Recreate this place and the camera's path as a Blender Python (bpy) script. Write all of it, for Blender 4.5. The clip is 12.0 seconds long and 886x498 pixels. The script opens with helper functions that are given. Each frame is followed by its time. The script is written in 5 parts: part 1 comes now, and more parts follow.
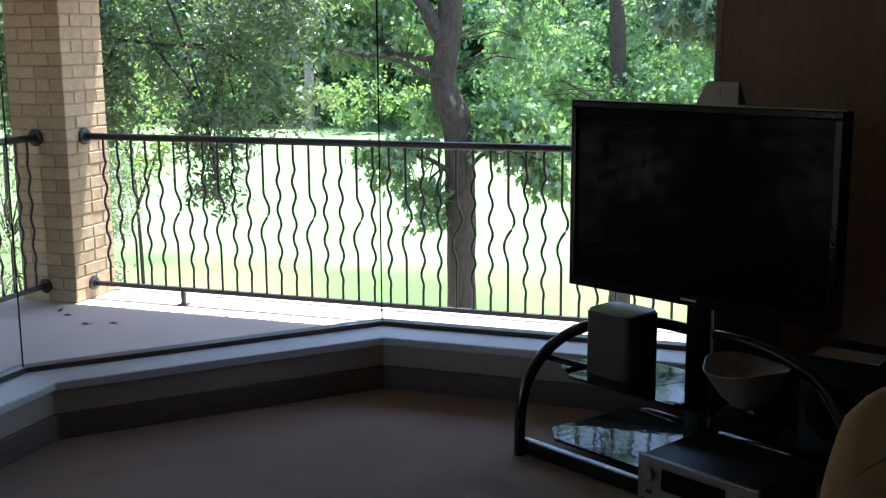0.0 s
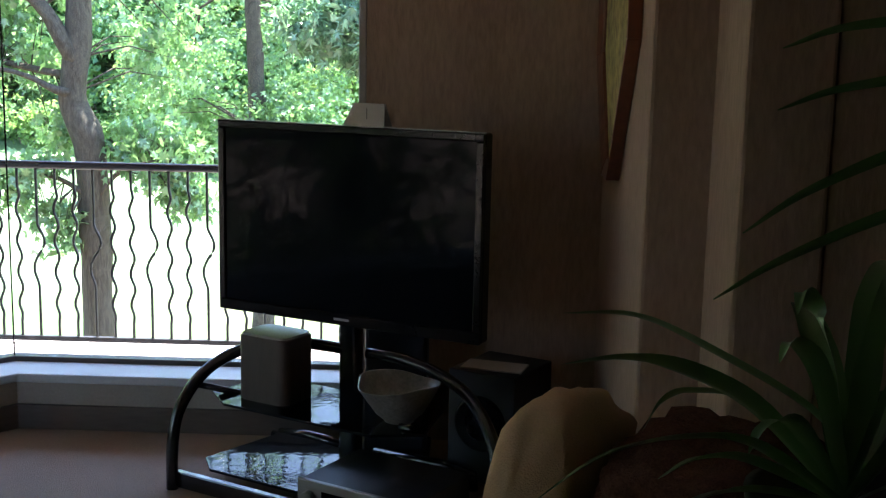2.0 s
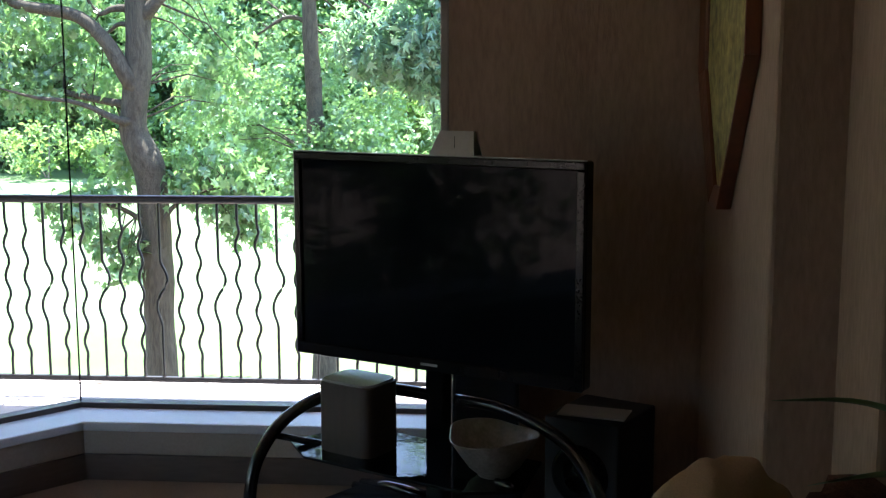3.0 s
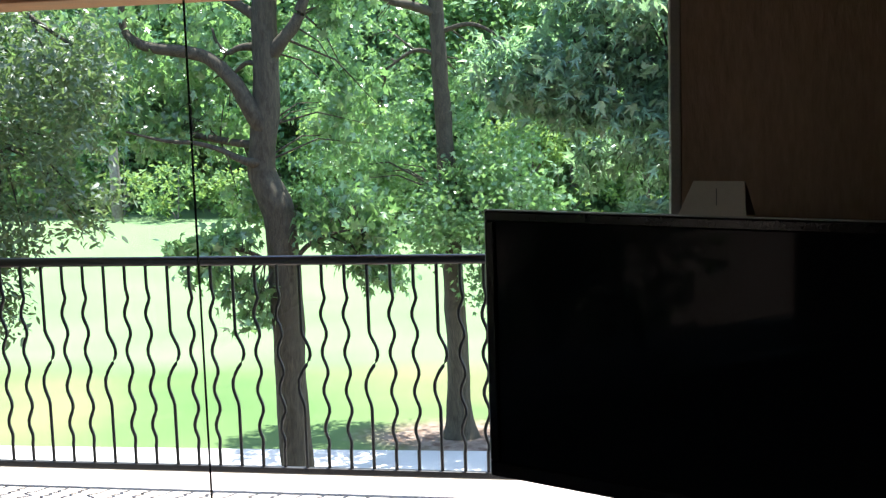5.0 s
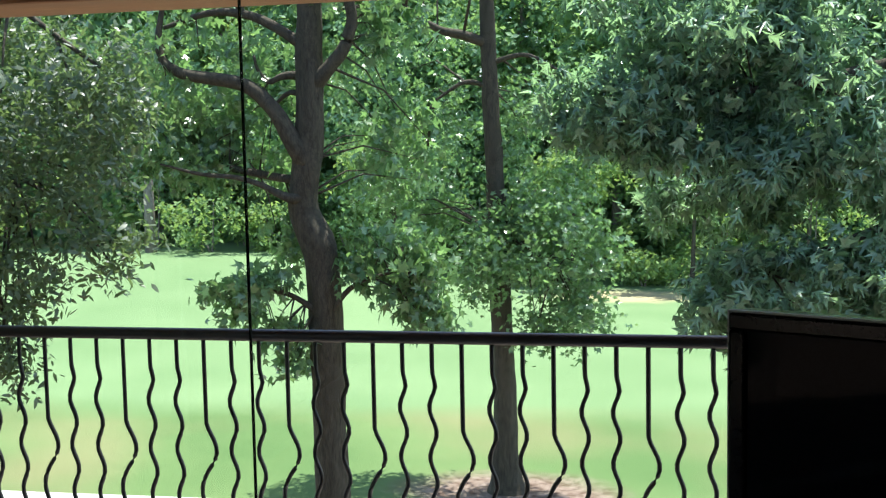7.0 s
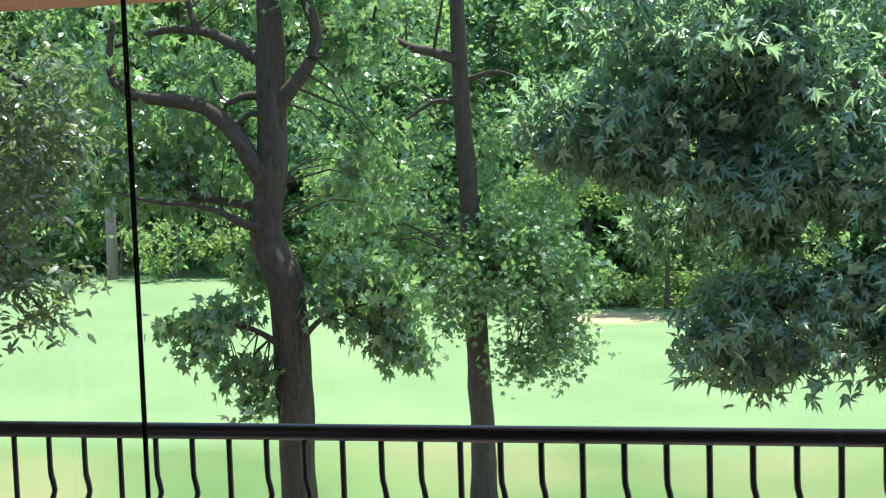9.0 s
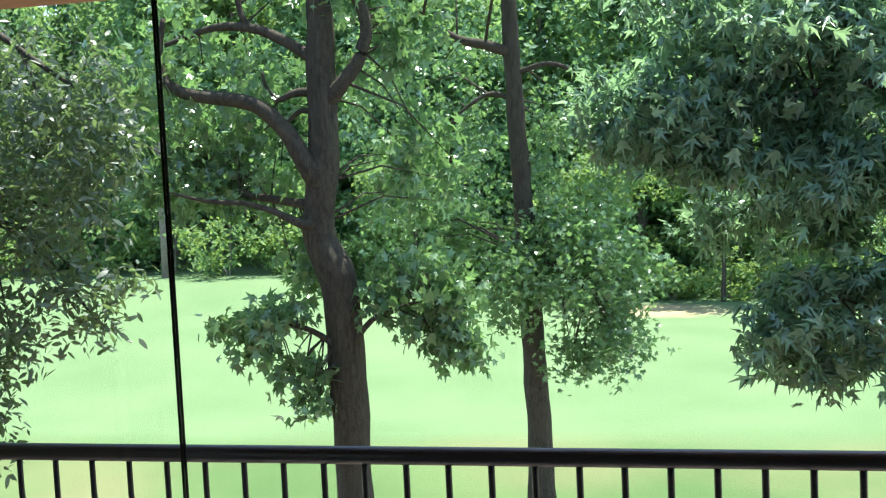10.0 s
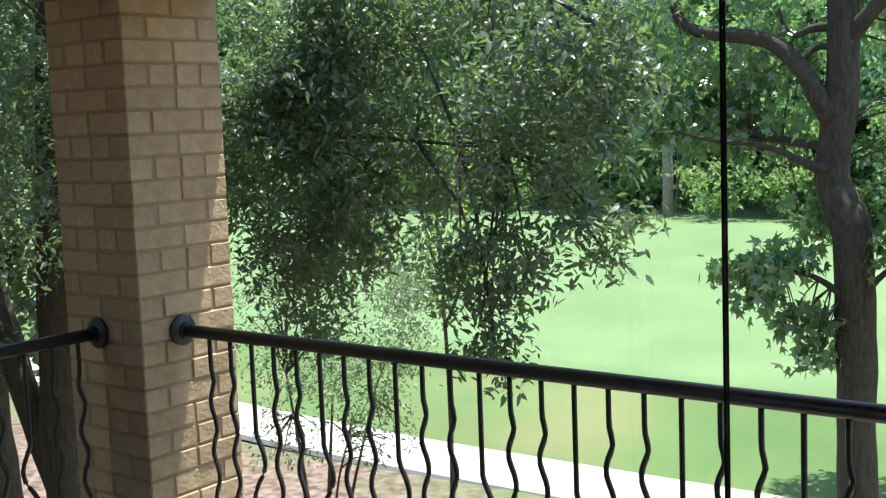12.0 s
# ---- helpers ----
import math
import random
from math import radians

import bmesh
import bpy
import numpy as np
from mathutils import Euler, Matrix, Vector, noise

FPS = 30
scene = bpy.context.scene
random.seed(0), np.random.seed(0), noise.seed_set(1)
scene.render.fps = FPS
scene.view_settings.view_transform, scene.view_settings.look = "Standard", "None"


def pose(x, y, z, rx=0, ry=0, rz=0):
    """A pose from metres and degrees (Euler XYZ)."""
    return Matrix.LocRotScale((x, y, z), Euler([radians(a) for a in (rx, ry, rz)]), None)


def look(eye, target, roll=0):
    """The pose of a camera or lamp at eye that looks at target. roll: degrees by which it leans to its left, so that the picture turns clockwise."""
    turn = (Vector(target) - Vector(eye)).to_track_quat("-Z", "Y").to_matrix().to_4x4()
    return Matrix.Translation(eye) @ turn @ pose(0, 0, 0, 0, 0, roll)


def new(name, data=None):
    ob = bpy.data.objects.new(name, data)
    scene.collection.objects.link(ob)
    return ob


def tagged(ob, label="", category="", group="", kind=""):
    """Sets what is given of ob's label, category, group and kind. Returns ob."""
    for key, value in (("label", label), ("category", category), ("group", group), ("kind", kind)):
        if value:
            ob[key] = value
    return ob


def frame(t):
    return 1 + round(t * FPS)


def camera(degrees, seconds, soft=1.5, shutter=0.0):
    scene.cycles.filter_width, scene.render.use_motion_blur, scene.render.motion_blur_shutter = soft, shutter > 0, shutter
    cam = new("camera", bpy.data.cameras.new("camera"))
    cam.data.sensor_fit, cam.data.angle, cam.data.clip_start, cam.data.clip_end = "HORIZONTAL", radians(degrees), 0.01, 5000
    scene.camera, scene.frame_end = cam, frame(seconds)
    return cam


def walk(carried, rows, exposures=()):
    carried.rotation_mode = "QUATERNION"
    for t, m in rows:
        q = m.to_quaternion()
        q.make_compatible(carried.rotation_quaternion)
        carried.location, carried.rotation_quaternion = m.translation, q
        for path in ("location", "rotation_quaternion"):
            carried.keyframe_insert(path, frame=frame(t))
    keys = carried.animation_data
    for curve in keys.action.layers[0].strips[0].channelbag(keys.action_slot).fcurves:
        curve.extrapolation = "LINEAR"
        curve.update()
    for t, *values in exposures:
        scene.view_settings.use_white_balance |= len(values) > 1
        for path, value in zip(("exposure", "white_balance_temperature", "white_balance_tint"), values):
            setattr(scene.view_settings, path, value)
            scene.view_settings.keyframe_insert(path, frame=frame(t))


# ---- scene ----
cam = camera(42.4, 12.0, 1.25)
PATH = [
    (0, (-0.14, -0.086, 1.6), (-0.799, 1.766, 1.236), -0.4),
    (0.5, (-0.185, -0.099, 1.591), (-0.561, 1.83, 1.22), 0.2),
    (1, (-0.151, -0.15, 1.609), (-0.329, 1.808, 1.241), 0.7),
    (1.5, (-0.155, -0.116, 1.608), (-0.227, 1.852, 1.256), 1.0),
    (2, (-0.186, -0.033, 1.603), (-0.236, 1.939, 1.274), 1.2),
    (2.5, (-0.25, 0.065, 1.6), (-0.342, 2.039, 1.293), 0.9),
    (3, (-0.317, 0.258, 1.608), (-0.464, 2.231, 1.314), -0.1),
    (4.8, (-0.681, 0.994, 1.629), (-1.009, 2.954, 1.396), -0.5),
    (5, (-0.682, 1.168, 1.619), (-1.038, 3.122, 1.383), -1.8),
    (5.5, (-0.845, 1.436, 1.606), (-1.214, 3.39, 1.394), -1.3),
    (6, (-0.972, 1.688, 1.612), (-1.356, 3.64, 1.412), -1.1),
    (6.5, (-1.046, 1.958, 1.637), (-1.453, 3.907, 1.448), -1.3),
    (7, (-1.15, 2.196, 1.63), (-1.56, 4.146, 1.455), -1.1),
    (9, (-1.382, 3.06, 1.668), (-1.738, 5.023, 1.526), -1.8),
    (9.5, (-1.45, 3.208, 1.668), (-1.796, 5.172, 1.528), -2.1),
    (10, (-1.466, 3.289, 1.68), (-1.91, 5.233, 1.531), -2.7),
    (10.5, (-1.472, 3.316, 1.675), (-2.112, 5.204, 1.511), -2.8),
    (11, (-1.505, 3.325, 1.678), (-2.351, 5.128, 1.494), -2.5),
    (11.5, (-1.529, 3.318, 1.678), (-2.568, 5.015, 1.475), -2.0),
    (12, (-1.543, 3.316, 1.667), (-2.759, 4.89, 1.452), -2.2),
]
walk(cam, [(t, look(eye, target, roll)) for t, eye, target, roll in PATH],
     exposures=[(0.0, 2.4, 5950, 19), (0.6, 2.45, 5950, 19), (1.1, 2.85, 5950, 19), (1.7, 3.27, 5950, 18), (2.5, 3.5, 5950, 18), (3.1, 3.1, 5950, 18), (4.7, 2.25, 6150, 14), (5.5, 1.78, 6200, 11), (6.5, 1.42, 6250, 11), (7.2, 1.42, 6250, 11), (9.0, 1.5, 6250, 11), (10.5, 1.52, 6250, 11), (12.0, 1.4, 6300, 12)])

# ---------- sky and sun ----------
SUN_TO = Vector((0.12, 0.25, 1.0)).normalized()
world = bpy.data.worlds.new("sky_world")
scene.world = world
world.use_nodes = True
wn = world.node_tree.nodes
sky = wn.new("ShaderNodeTexSky")
sky.sky_type = "NISHITA"
sky.sun_disc = False
sky.sun_elevation = math.asin(SUN_TO.z)
sky.sun_rotation = math.atan2(SUN_TO.x, SUN_TO.y)
wn["Background"].inputs["Strength"].default_value = 0.15
world.node_tree.links.new(sky.outputs["Color"], wn["Background"].inputs["Color"])
sun = new("sun", bpy.data.lights.new("sun", "SUN"))
sun.data.energy, sun.data.angle, sun.data.color = 5.0, radians(0.5), (1.0, 0.95, 0.88)
sun.matrix_world = look(SUN_TO * 60, (0, 0, 0))


# ---------- materials ----------
def material(name):
    m = bpy.data.materials.new(name)
    m.use_nodes = True
    m.node_tree.nodes.clear()
    return m, m.node_tree.nodes, m.node_tree.links


def surface(name, color, rough=0.7, metal=0.0, vary=0.25, scale=12.0, fine=120.0, bump=0.15, stretch=(1, 1, 1), spec=0.5, islands=0.0, objects=0.0, coat=0.0, tint=None):
    """A painted or solid surface: two scales of noise in colour and roughness, fine bump; islands or objects vary piece by piece."""
    m, n, l = material(name)
    out = n.new("ShaderNodeOutputMaterial")
    p = n.new("ShaderNodeBsdfPrincipled")
    l.new(p.outputs[0], out.inputs[0])
    tc = n.new("ShaderNodeTexCoord")
    mp = n.new("ShaderNodeMapping")
    mp.inputs["Scale"].default_value = stretch
    l.new(tc.outputs["Object"], mp.inputs[0])
    big = n.new("ShaderNodeTexNoise")
    big.inputs["Scale"].default_value, big.inputs["Detail"].default_value = scale, 4
    small = n.new("ShaderNodeTexNoise")
    small.inputs["Scale"].default_value, small.inputs["Detail"].default_value = fine, 3
    l.new(mp.outputs[0], big.inputs[0])
    l.new(mp.outputs[0], small.inputs[0])
    add = n.new("ShaderNodeMath")
    add.operation = "ADD"
    l.new(big.outputs["Fac"], add.inputs[0])
    l.new(small.outputs["Fac"], add.inputs[1])
    value = add
    if islands or objects:
        src = n.new("ShaderNodeNewGeometry") if islands else n.new("ShaderNodeObjectInfo")
        k = n.new("ShaderNodeMath")
        k.operation = "MULTIPLY_ADD"
        l.new(src.outputs["Random Per Island" if islands else "Random"], k.inputs[0])
        k.inputs[1].default_value = islands or objects
        l.new(add.outputs[0], k.inputs[2])
        value = k
    mr = n.new("ShaderNodeMapRange")
    mr.inputs["From Min"].default_value, mr.inputs["From Max"].default_value = 0.6, 1.4 + (islands or objects)
    l.new(value.outputs[0], mr.inputs[0])
    mix = n.new("ShaderNodeMix")
    mix.data_type = "RGBA"
    lo = [c * (1 - vary) for c in color]
    hi = [min(0.95, c * (1 + vary)) for c in (tint or color)]
    mix.inputs[6].default_value, mix.inputs[7].default_value = (*lo, 1), (*hi, 1)
    l.new(mr.outputs[0], mix.inputs[0])
    l.new(mix.outputs[2], p.inputs["Base Color"])
    p.inputs["Metallic"].default_value = metal
    p.inputs["Specular IOR Level"].default_value = spec
    p.inputs["Coat Weight"].default_value = coat
    rr = n.new("ShaderNodeMapRange")
    rr.inputs["To Min"].default_value, rr.inputs["To Max"].default_value = rough * 0.75, min(1, rough * 1.2)
    l.new(big.outputs["Fac"], rr.inputs[0])
    l.new(rr.outputs[0], p.inputs["Roughness"])
    if bump:
        b = n.new("ShaderNodeBump")
        b.inputs["Strength"].default_value, b.inputs["Distance"].default_value = bump, 0.01
        l.new(add.outputs[0], b.inputs["Height"])
        l.new(b.outputs[0], p.inputs["Normal"])
    return m


def leaf_material(name, dark, light, through_color, gloss=0.12, rough=0.4, share=0.35):
    """Leaves: colour varies leaf by leaf and in drifts; light shines through them."""
    m, n, l = material(name)
    out = n.new("ShaderNodeOutputMaterial")
    geo = n.new("ShaderNodeNewGeometry")
    tc = n.new("ShaderNodeTexCoord")
    drift = n.new("ShaderNodeTexNoise")
    drift.inputs["Scale"].default_value = 0.9
    l.new(tc.outputs["Object"], drift.inputs[0])
    add = n.new("ShaderNodeMath")
    add.operation = "MULTIPLY_ADD"
    l.new(geo.outputs["Random Per Island"], add.inputs[0])
    add.inputs[1].default_value = 0.6
    l.new(drift.outputs["Fac"], add.inputs[2])
    mr = n.new("ShaderNodeMapRange")
    mr.inputs["From Min"].default_value, mr.inputs["From Max"].default_value = 0.35, 1.25
    l.new(add.outputs[0], mr.inputs[0])
    mix = n.new("ShaderNodeMix")
    mix.data_type = "RGBA"
    mix.inputs[6].default_value, mix.inputs[7].default_value = (*dark, 1), (*light, 1)
    l.new(mr.outputs[0], mix.inputs[0])
    p = n.new("ShaderNodeBsdfPrincipled")
    l.new(mix.outputs[2], p.inputs["Base Color"])
    p.inputs["Roughness"].default_value = rough
    p.inputs["Specular IOR Level"].default_value = gloss * 4
    tr = n.new("ShaderNodeBsdfTranslucent")
    tm = n.new("ShaderNodeMix")
    tm.data_type = "RGBA"
    tm.inputs[6].default_value, tm.inputs[7].default_value = (*[c * 0.6 for c in through_color], 1), (*through_color, 1)
    l.new(mr.outputs[0], tm.inputs[0])
    l.new(tm.outputs[2], tr.inputs["Color"])
    ms = n.new("ShaderNodeMixShader")
    ms.inputs[0].default_value = share
    l.new(p.outputs[0], ms.inputs[1])
    l.new(tr.outputs[0], ms.inputs[2])
    l.new(ms.outputs[0], out.inputs[0])
    return m


def glass_material(name, tint=(0.97, 0.985, 0.975)):
    """Clear sheet glass: see-through, with a reflection that grows at grazing angles."""
    m, n, l = material(name)
    out = n.new("ShaderNodeOutputMaterial")
    facing = n.new("ShaderNodeLayerWeight")
    facing.inputs["Blend"].default_value = 0.5
    power = n.new("ShaderNodeMath")
    power.operation = "POWER"
    l.new(facing.outputs["Facing"], power.inputs[0])
    power.inputs[1].default_value = 5.0
    fr = n.new("ShaderNodeMath")
    fr.operation = "MULTIPLY_ADD"
    l.new(power.outputs[0], fr.inputs[0])
    fr.inputs[1].default_value, fr.inputs[2].default_value = 0.96, 0.035
    tp = n.new("ShaderNodeBsdfTransparent")
    tp.inputs["Color"].default_value = (*tint, 1)
    gl = n.new("ShaderNodeBsdfGlossy")
    gl.inputs["Roughness"].default_value = 0.01
    ms = n.new("ShaderNodeMixShader")
    l.new(fr.outputs[0], ms.inputs[0])
    l.new(tp.outputs[0], ms.inputs[1])
    l.new(gl.outputs[0], ms.inputs[2])
    l.new(ms.outputs[0], out.inputs[0])
    return m


def lawn_material():
    """Mown grass with drifts of paler and yellower turf, and bare leaf litter under the trees by the path."""
    m, n, l = material("lawn")
    out = n.new("ShaderNodeOutputMaterial")
    p = n.new("ShaderNodeBsdfPrincipled")
    p.inputs["Roughness"].default_value = 0.9
    p.inputs["Specular IOR Level"].default_value = 0.1
    l.new(p.outputs[0], out.inputs[0])
    geo = n.new("ShaderNodeNewGeometry")
    sep = n.new("ShaderNodeSeparateXYZ")
    l.new(geo.outputs["Position"], sep.inputs[0])

    def noise_at(scale, detail=4):
        t = n.new("ShaderNodeTexNoise")
        t.inputs["Scale"].default_value, t.inputs["Detail"].default_value = scale, detail
        l.new(geo.outputs["Position"], t.inputs[0])
        return t.outputs["Fac"]

    def ramp(value, lo, hi):
        r = n.new("ShaderNodeMapRange")
        r.inputs["From Min"].default_value, r.inputs["From Max"].default_value = lo, hi
        l.new(value, r.inputs[0])
        return r.outputs[0]

    def blend(fac, a, b):
        x = n.new("ShaderNodeMix")
        x.data_type = "RGBA"
        l.new(fac, x.inputs[0])
        for slot, c in ((6, a), (7, b)):
            if isinstance(c, tuple):
                x.inputs[slot].default_value = (*c, 1)
            else:
                l.new(c, x.inputs[slot])
        return x.outputs[2]

    def combine(op, a, b):
        x = n.new("ShaderNodeMath")
        x.operation = op
        for slot, c in ((0, a), (1, b)):
            if isinstance(c, (int, float)):
                x.inputs[slot].default_value = c
            else:
                l.new(c, x.inputs[slot])
        return x.outputs[0]

    turf = blend(ramp(noise_at(0.25), 0.35, 0.65), (0.092, 0.166, 0.056), (0.136, 0.208, 0.078))
    turf = blend(combine("MULTIPLY", ramp(noise_at(0.14, 4), 0.47, 0.66), 0.5), turf, (0.25, 0.215, 0.115))
    wobble = combine("ADD", sep.outputs["Y"], combine("MULTIPLY", noise_at(0.09, 2), 9.0))
    fairway = blend(ramp(noise_at(0.3), 0.3, 0.7), (0.14, 0.23, 0.10), (0.18, 0.275, 0.128))
    turf = blend(ramp(wobble, 29.5, 31.5), turf, fairway)
    blades = noise_at(45, 3)
    turf = blend(ramp(blades, 0.3, 0.75), combine_dark(n, l, turf, 0.72), turf)
    litter = blend(ramp(noise_at(6), 0.35, 0.65), (0.10, 0.065, 0.045), (0.24, 0.19, 0.15))
    near = combine("ADD", sep.outputs["Y"], combine("MULTIPLY", noise_at(0.5, 4), 7.0))
    color = blend(ramp(near, 19.8, 22.4), litter, turf)

    def ring(cx, cy, sx, sy, lo, hi):
        """1 inside an oval patch with a ragged rim, 0 outside."""
        dx = combine("MULTIPLY", combine("SUBTRACT", sep.outputs["X"], cx), 1 / sx)
        dy = combine("MULTIPLY", combine("SUBTRACT", sep.outputs["Y"], cy), 1 / sy)
        d = combine("ADD", combine("MULTIPLY", dx, dx), combine("MULTIPLY", dy, dy))
        d = combine("ADD", d, combine("MULTIPLY", noise_at(1.3, 4), 1.1))
        return ramp(d, hi, lo)

    color = blend(ring(-3.9, 20.6, 1.9, 1.2, 0.9, 1.9), color, litter)
    color = blend(combine("MULTIPLY", ring(-3.2, 44.0, 3.2, 2.0, 0.7, 1.6), 0.8), color, (0.40, 0.33, 0.19))
    l.new(color, p.inputs["Base Color"])
    b = n.new("ShaderNodeBump")
    b.inputs["Strength"].default_value, b.inputs["Distance"].default_value = 0.5, 0.04
    l.new(blades, b.inputs["Height"])
    l.new(b.outputs[0], p.inputs["Normal"])
    return m


def combine_dark(n, l, color, k):
    x = n.new("ShaderNodeMix")
    x.data_type, x.blend_type = "RGBA", "MULTIPLY"
    x.inputs[0].default_value = 1.0
    l.new(color, x.inputs[6])
    x.inputs[7].default_value = (k, k, k, 1)
    return x.outputs[2]


def bark_material(name, color):
    """Bark: upright ridges broken by noise, lichen flecks."""
    return surface(name, color, rough=0.9, vary=0.65, scale=24, fine=95, bump=1.0, stretch=(1, 1, 0.3), spec=0.12, tint=[c * 1.35 for c in color])


M_LAWN = lawn_material()
M_PATH = surface("concrete_path", (0.50, 0.48, 0.45), 0.9, vary=0.16, scale=1.2, fine=40, bump=0.2, spec=0.2)
M_DECK = surface("deck_coating", (0.46, 0.41, 0.37), 0.85, vary=0.12, scale=2.5, fine=160, bump=0.12, spec=0.25)
M_CURB = surface("deck_edge_concrete", (0.62, 0.58, 0.53), 0.85, vary=0.12, scale=4, fine=90, bump=0.2, spec=0.25)
M_BRICK = surface("brick_cream", (0.40, 0.295, 0.17), 0.9, vary=0.26, scale=15, fine=60, bump=0.3, objects=0.5, spec=0.2, tint=(0.45, 0.345, 0.215))
M_MORTAR = surface("mortar_grey", (0.33, 0.245, 0.15), 0.95, vary=0.2, scale=20, fine=150, bump=0.5, spec=0.1)
M_IRON = surface("wrought_iron_black", (0.018, 0.017, 0.018), 0.42, vary=0.3, scale=8, fine=90, bump=0.12, spec=0.5)
M_BEAM = surface("cedar_beam", (0.40, 0.21, 0.10), 0.7, vary=0.3, scale=4, fine=40, bump=0.25, stretch=(0.15, 1, 1))
M_SOFFIT = surface("stained_cedar_boards", (0.24, 0.135, 0.07), 0.7, vary=0.25, scale=3, fine=40, stretch=(0.15, 1, 1))
M_WALL = surface("wall_grasscloth", (0.35, 0.245, 0.18), 0.9, vary=0.24, scale=3.2, fine=70, bump=0.25, stretch=(1, 1, 0.25), spec=0.15)
M_CEIL = surface("ceiling_paint", (0.58, 0.50, 0.43), 0.9, vary=0.06)
M_CARPET = surface("carpet_taupe", (0.33, 0.262, 0.212), 0.98, vary=0.22, scale=2.2, fine=320, bump=0.7, spec=0.05)
M_SILL = surface("sill_grey_paint", (0.52, 0.52, 0.54), 0.35, vary=0.08, scale=6, fine=120, bump=0.05)
M_CURBWOOD = surface("curb_taupe_paint", (0.36, 0.305, 0.25), 0.6, vary=0.12, scale=5, fine=90, bump=0.1)
M_BASE = surface("baseboard_dark_wood", (0.115, 0.085, 0.065), 0.5, vary=0.25, scale=4, fine=60, bump=0.1, stretch=(0.2, 0.2, 1))
M_FRAME = surface("window_frame_bronze", (0.075, 0.055, 0.045), 0.45, vary=0.2, scale=9, bump=0.05)
M_SEAL = surface("glazing_silicone_black", (0.010, 0.010, 0.010), 0.8, vary=0.2, bump=0.05, spec=0.1)
M_JAMB = surface("jamb_grey_paint", (0.34, 0.32, 0.29), 0.55, vary=0.1)
M_GLASS = glass_material("window_glass")
M_SHELF = surface("black_shelf_glass", (0.006, 0.007, 0.008), 0.012, vary=0.2, scale=14, fine=28, bump=0.035, spec=0.10)
M_STAND = surface("gloss_black_tube", (0.008, 0.008, 0.010), 0.2, vary=0.2, bump=0.0, spec=0.6, coat=0.3)
M_TVCASE = surface("tv_gloss_black", (0.005, 0.005, 0.006), 0.16, vary=0.2, bump=0.0, spec=0.2)
M_SCREEN = surface("tv_screen_glass", (0.004, 0.005, 0.007), 0.045, vary=0.2, bump=0.0, spec=0.06)
M_SILVER = surface("brushed_aluminium", (0.32, 0.315, 0.30), 0.4, metal=0.7, vary=0.1, scale=5, fine=200, bump=0.05, stretch=(0.05, 1, 1))
M_BLACKP = surface("black_plastic", (0.014, 0.014, 0.016), 0.45, vary=0.3, fine=200, bump=0.1)
M_CLOTH = surface("dark_grey_cloth", (0.048, 0.050, 0.058), 0.9, vary=0.2, fine=300, bump=0.2, spec=0.2)
M_SPEAKER = surface("speaker_walnut", (0.055, 0.040, 0.030), 0.5, vary=0.3, scale=3, fine=50, bump=0.08, stretch=(1, 1, 0.2))
M_SPKTOP = surface("speaker_top_grey", (0.30, 0.30, 0.30), 0.45, vary=0.1)
M_BOWL = surface("glazed_stoneware", (0.24, 0.22, 0.19), 0.35, vary=0.35, scale=22, fine=90, bump=0.1, coat=0.3)
M_CARD = surface("white_card", (0.42, 0.385, 0.34), 0.8, vary=0.06, bump=0.05)
M_CHAIR = surface("beige_upholstery", (0.56, 0.38, 0.235), 0.95, vary=0.14, scale=5, fine=260, bump=0.4, spec=0.1)
M_THROW = surface("brown_knit_throw", (0.12, 0.055, 0.04), 0.98, vary=0.5, scale=30, fine=170, bump=0.9, spec=0.05)
M_POT = surface("dark_clay_pot", (0.022, 0.016, 0.014), 0.7, vary=0.3)
M_SOIL = surface("potting_soil", (0.04, 0.03, 0.02), 0.98, vary=0.4, scale=40, bump=0.8)
M_TABLE = surface("dark_stained_wood", (0.07, 0.04, 0.025), 0.4, vary=0.3, scale=4, fine=60, stretch=(0.2, 1, 1))
M_PICFRAME = surface("mahogany_frame", (0.17, 0.055, 0.025), 0.4, vary=0.3, scale=6, fine=50, stretch=(1, 1, 0.2))
M_PICTURE = surface("painted_canvas", (0.30, 0.24, 0.11), 0.7, vary=0.7, scale=7, fine=30, bump=0.2, tint=(0.38, 0.34, 0.12))
M_BARK = bark_material("bark_grey_brown", (0.056, 0.050, 0.037))
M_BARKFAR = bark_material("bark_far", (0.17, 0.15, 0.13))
M_LEAF_GUM = leaf_material("sweetgum_leaf", (0.095, 0.205, 0.135), (0.29, 0.43, 0.28), (0.42, 0.70, 0.30), gloss=0.25, rough=0.36, share=0.42)
M_LEAF_MAPLE = leaf_material("tree_leaf_mid", (0.052, 0.140, 0.068), (0.235, 0.365, 0.16), (0.33, 0.60, 0.17), gloss=0.26, rough=0.28, share=0.36)
M_LEAF_OAK = leaf_material("oak_leaf", (0.046, 0.090, 0.052), (0.13, 0.175, 0.105), (0.24, 0.38, 0.11), gloss=0.22, rough=0.46, share=0.40)
M_LEAF_FAR = leaf_material("wood_leaf", (0.056, 0.150, 0.086), (0.22, 0.36, 0.165), (0.40, 0.64, 0.18), gloss=0.06, rough=0.6, share=0.35)
M_LEAF_BRIGHT = leaf_material("bright_shrub_leaf", (0.10, 0.20, 0.075), (0.24, 0.36, 0.13), (0.42, 0.62, 0.15), gloss=0.06, rough=0.6, share=0.35)
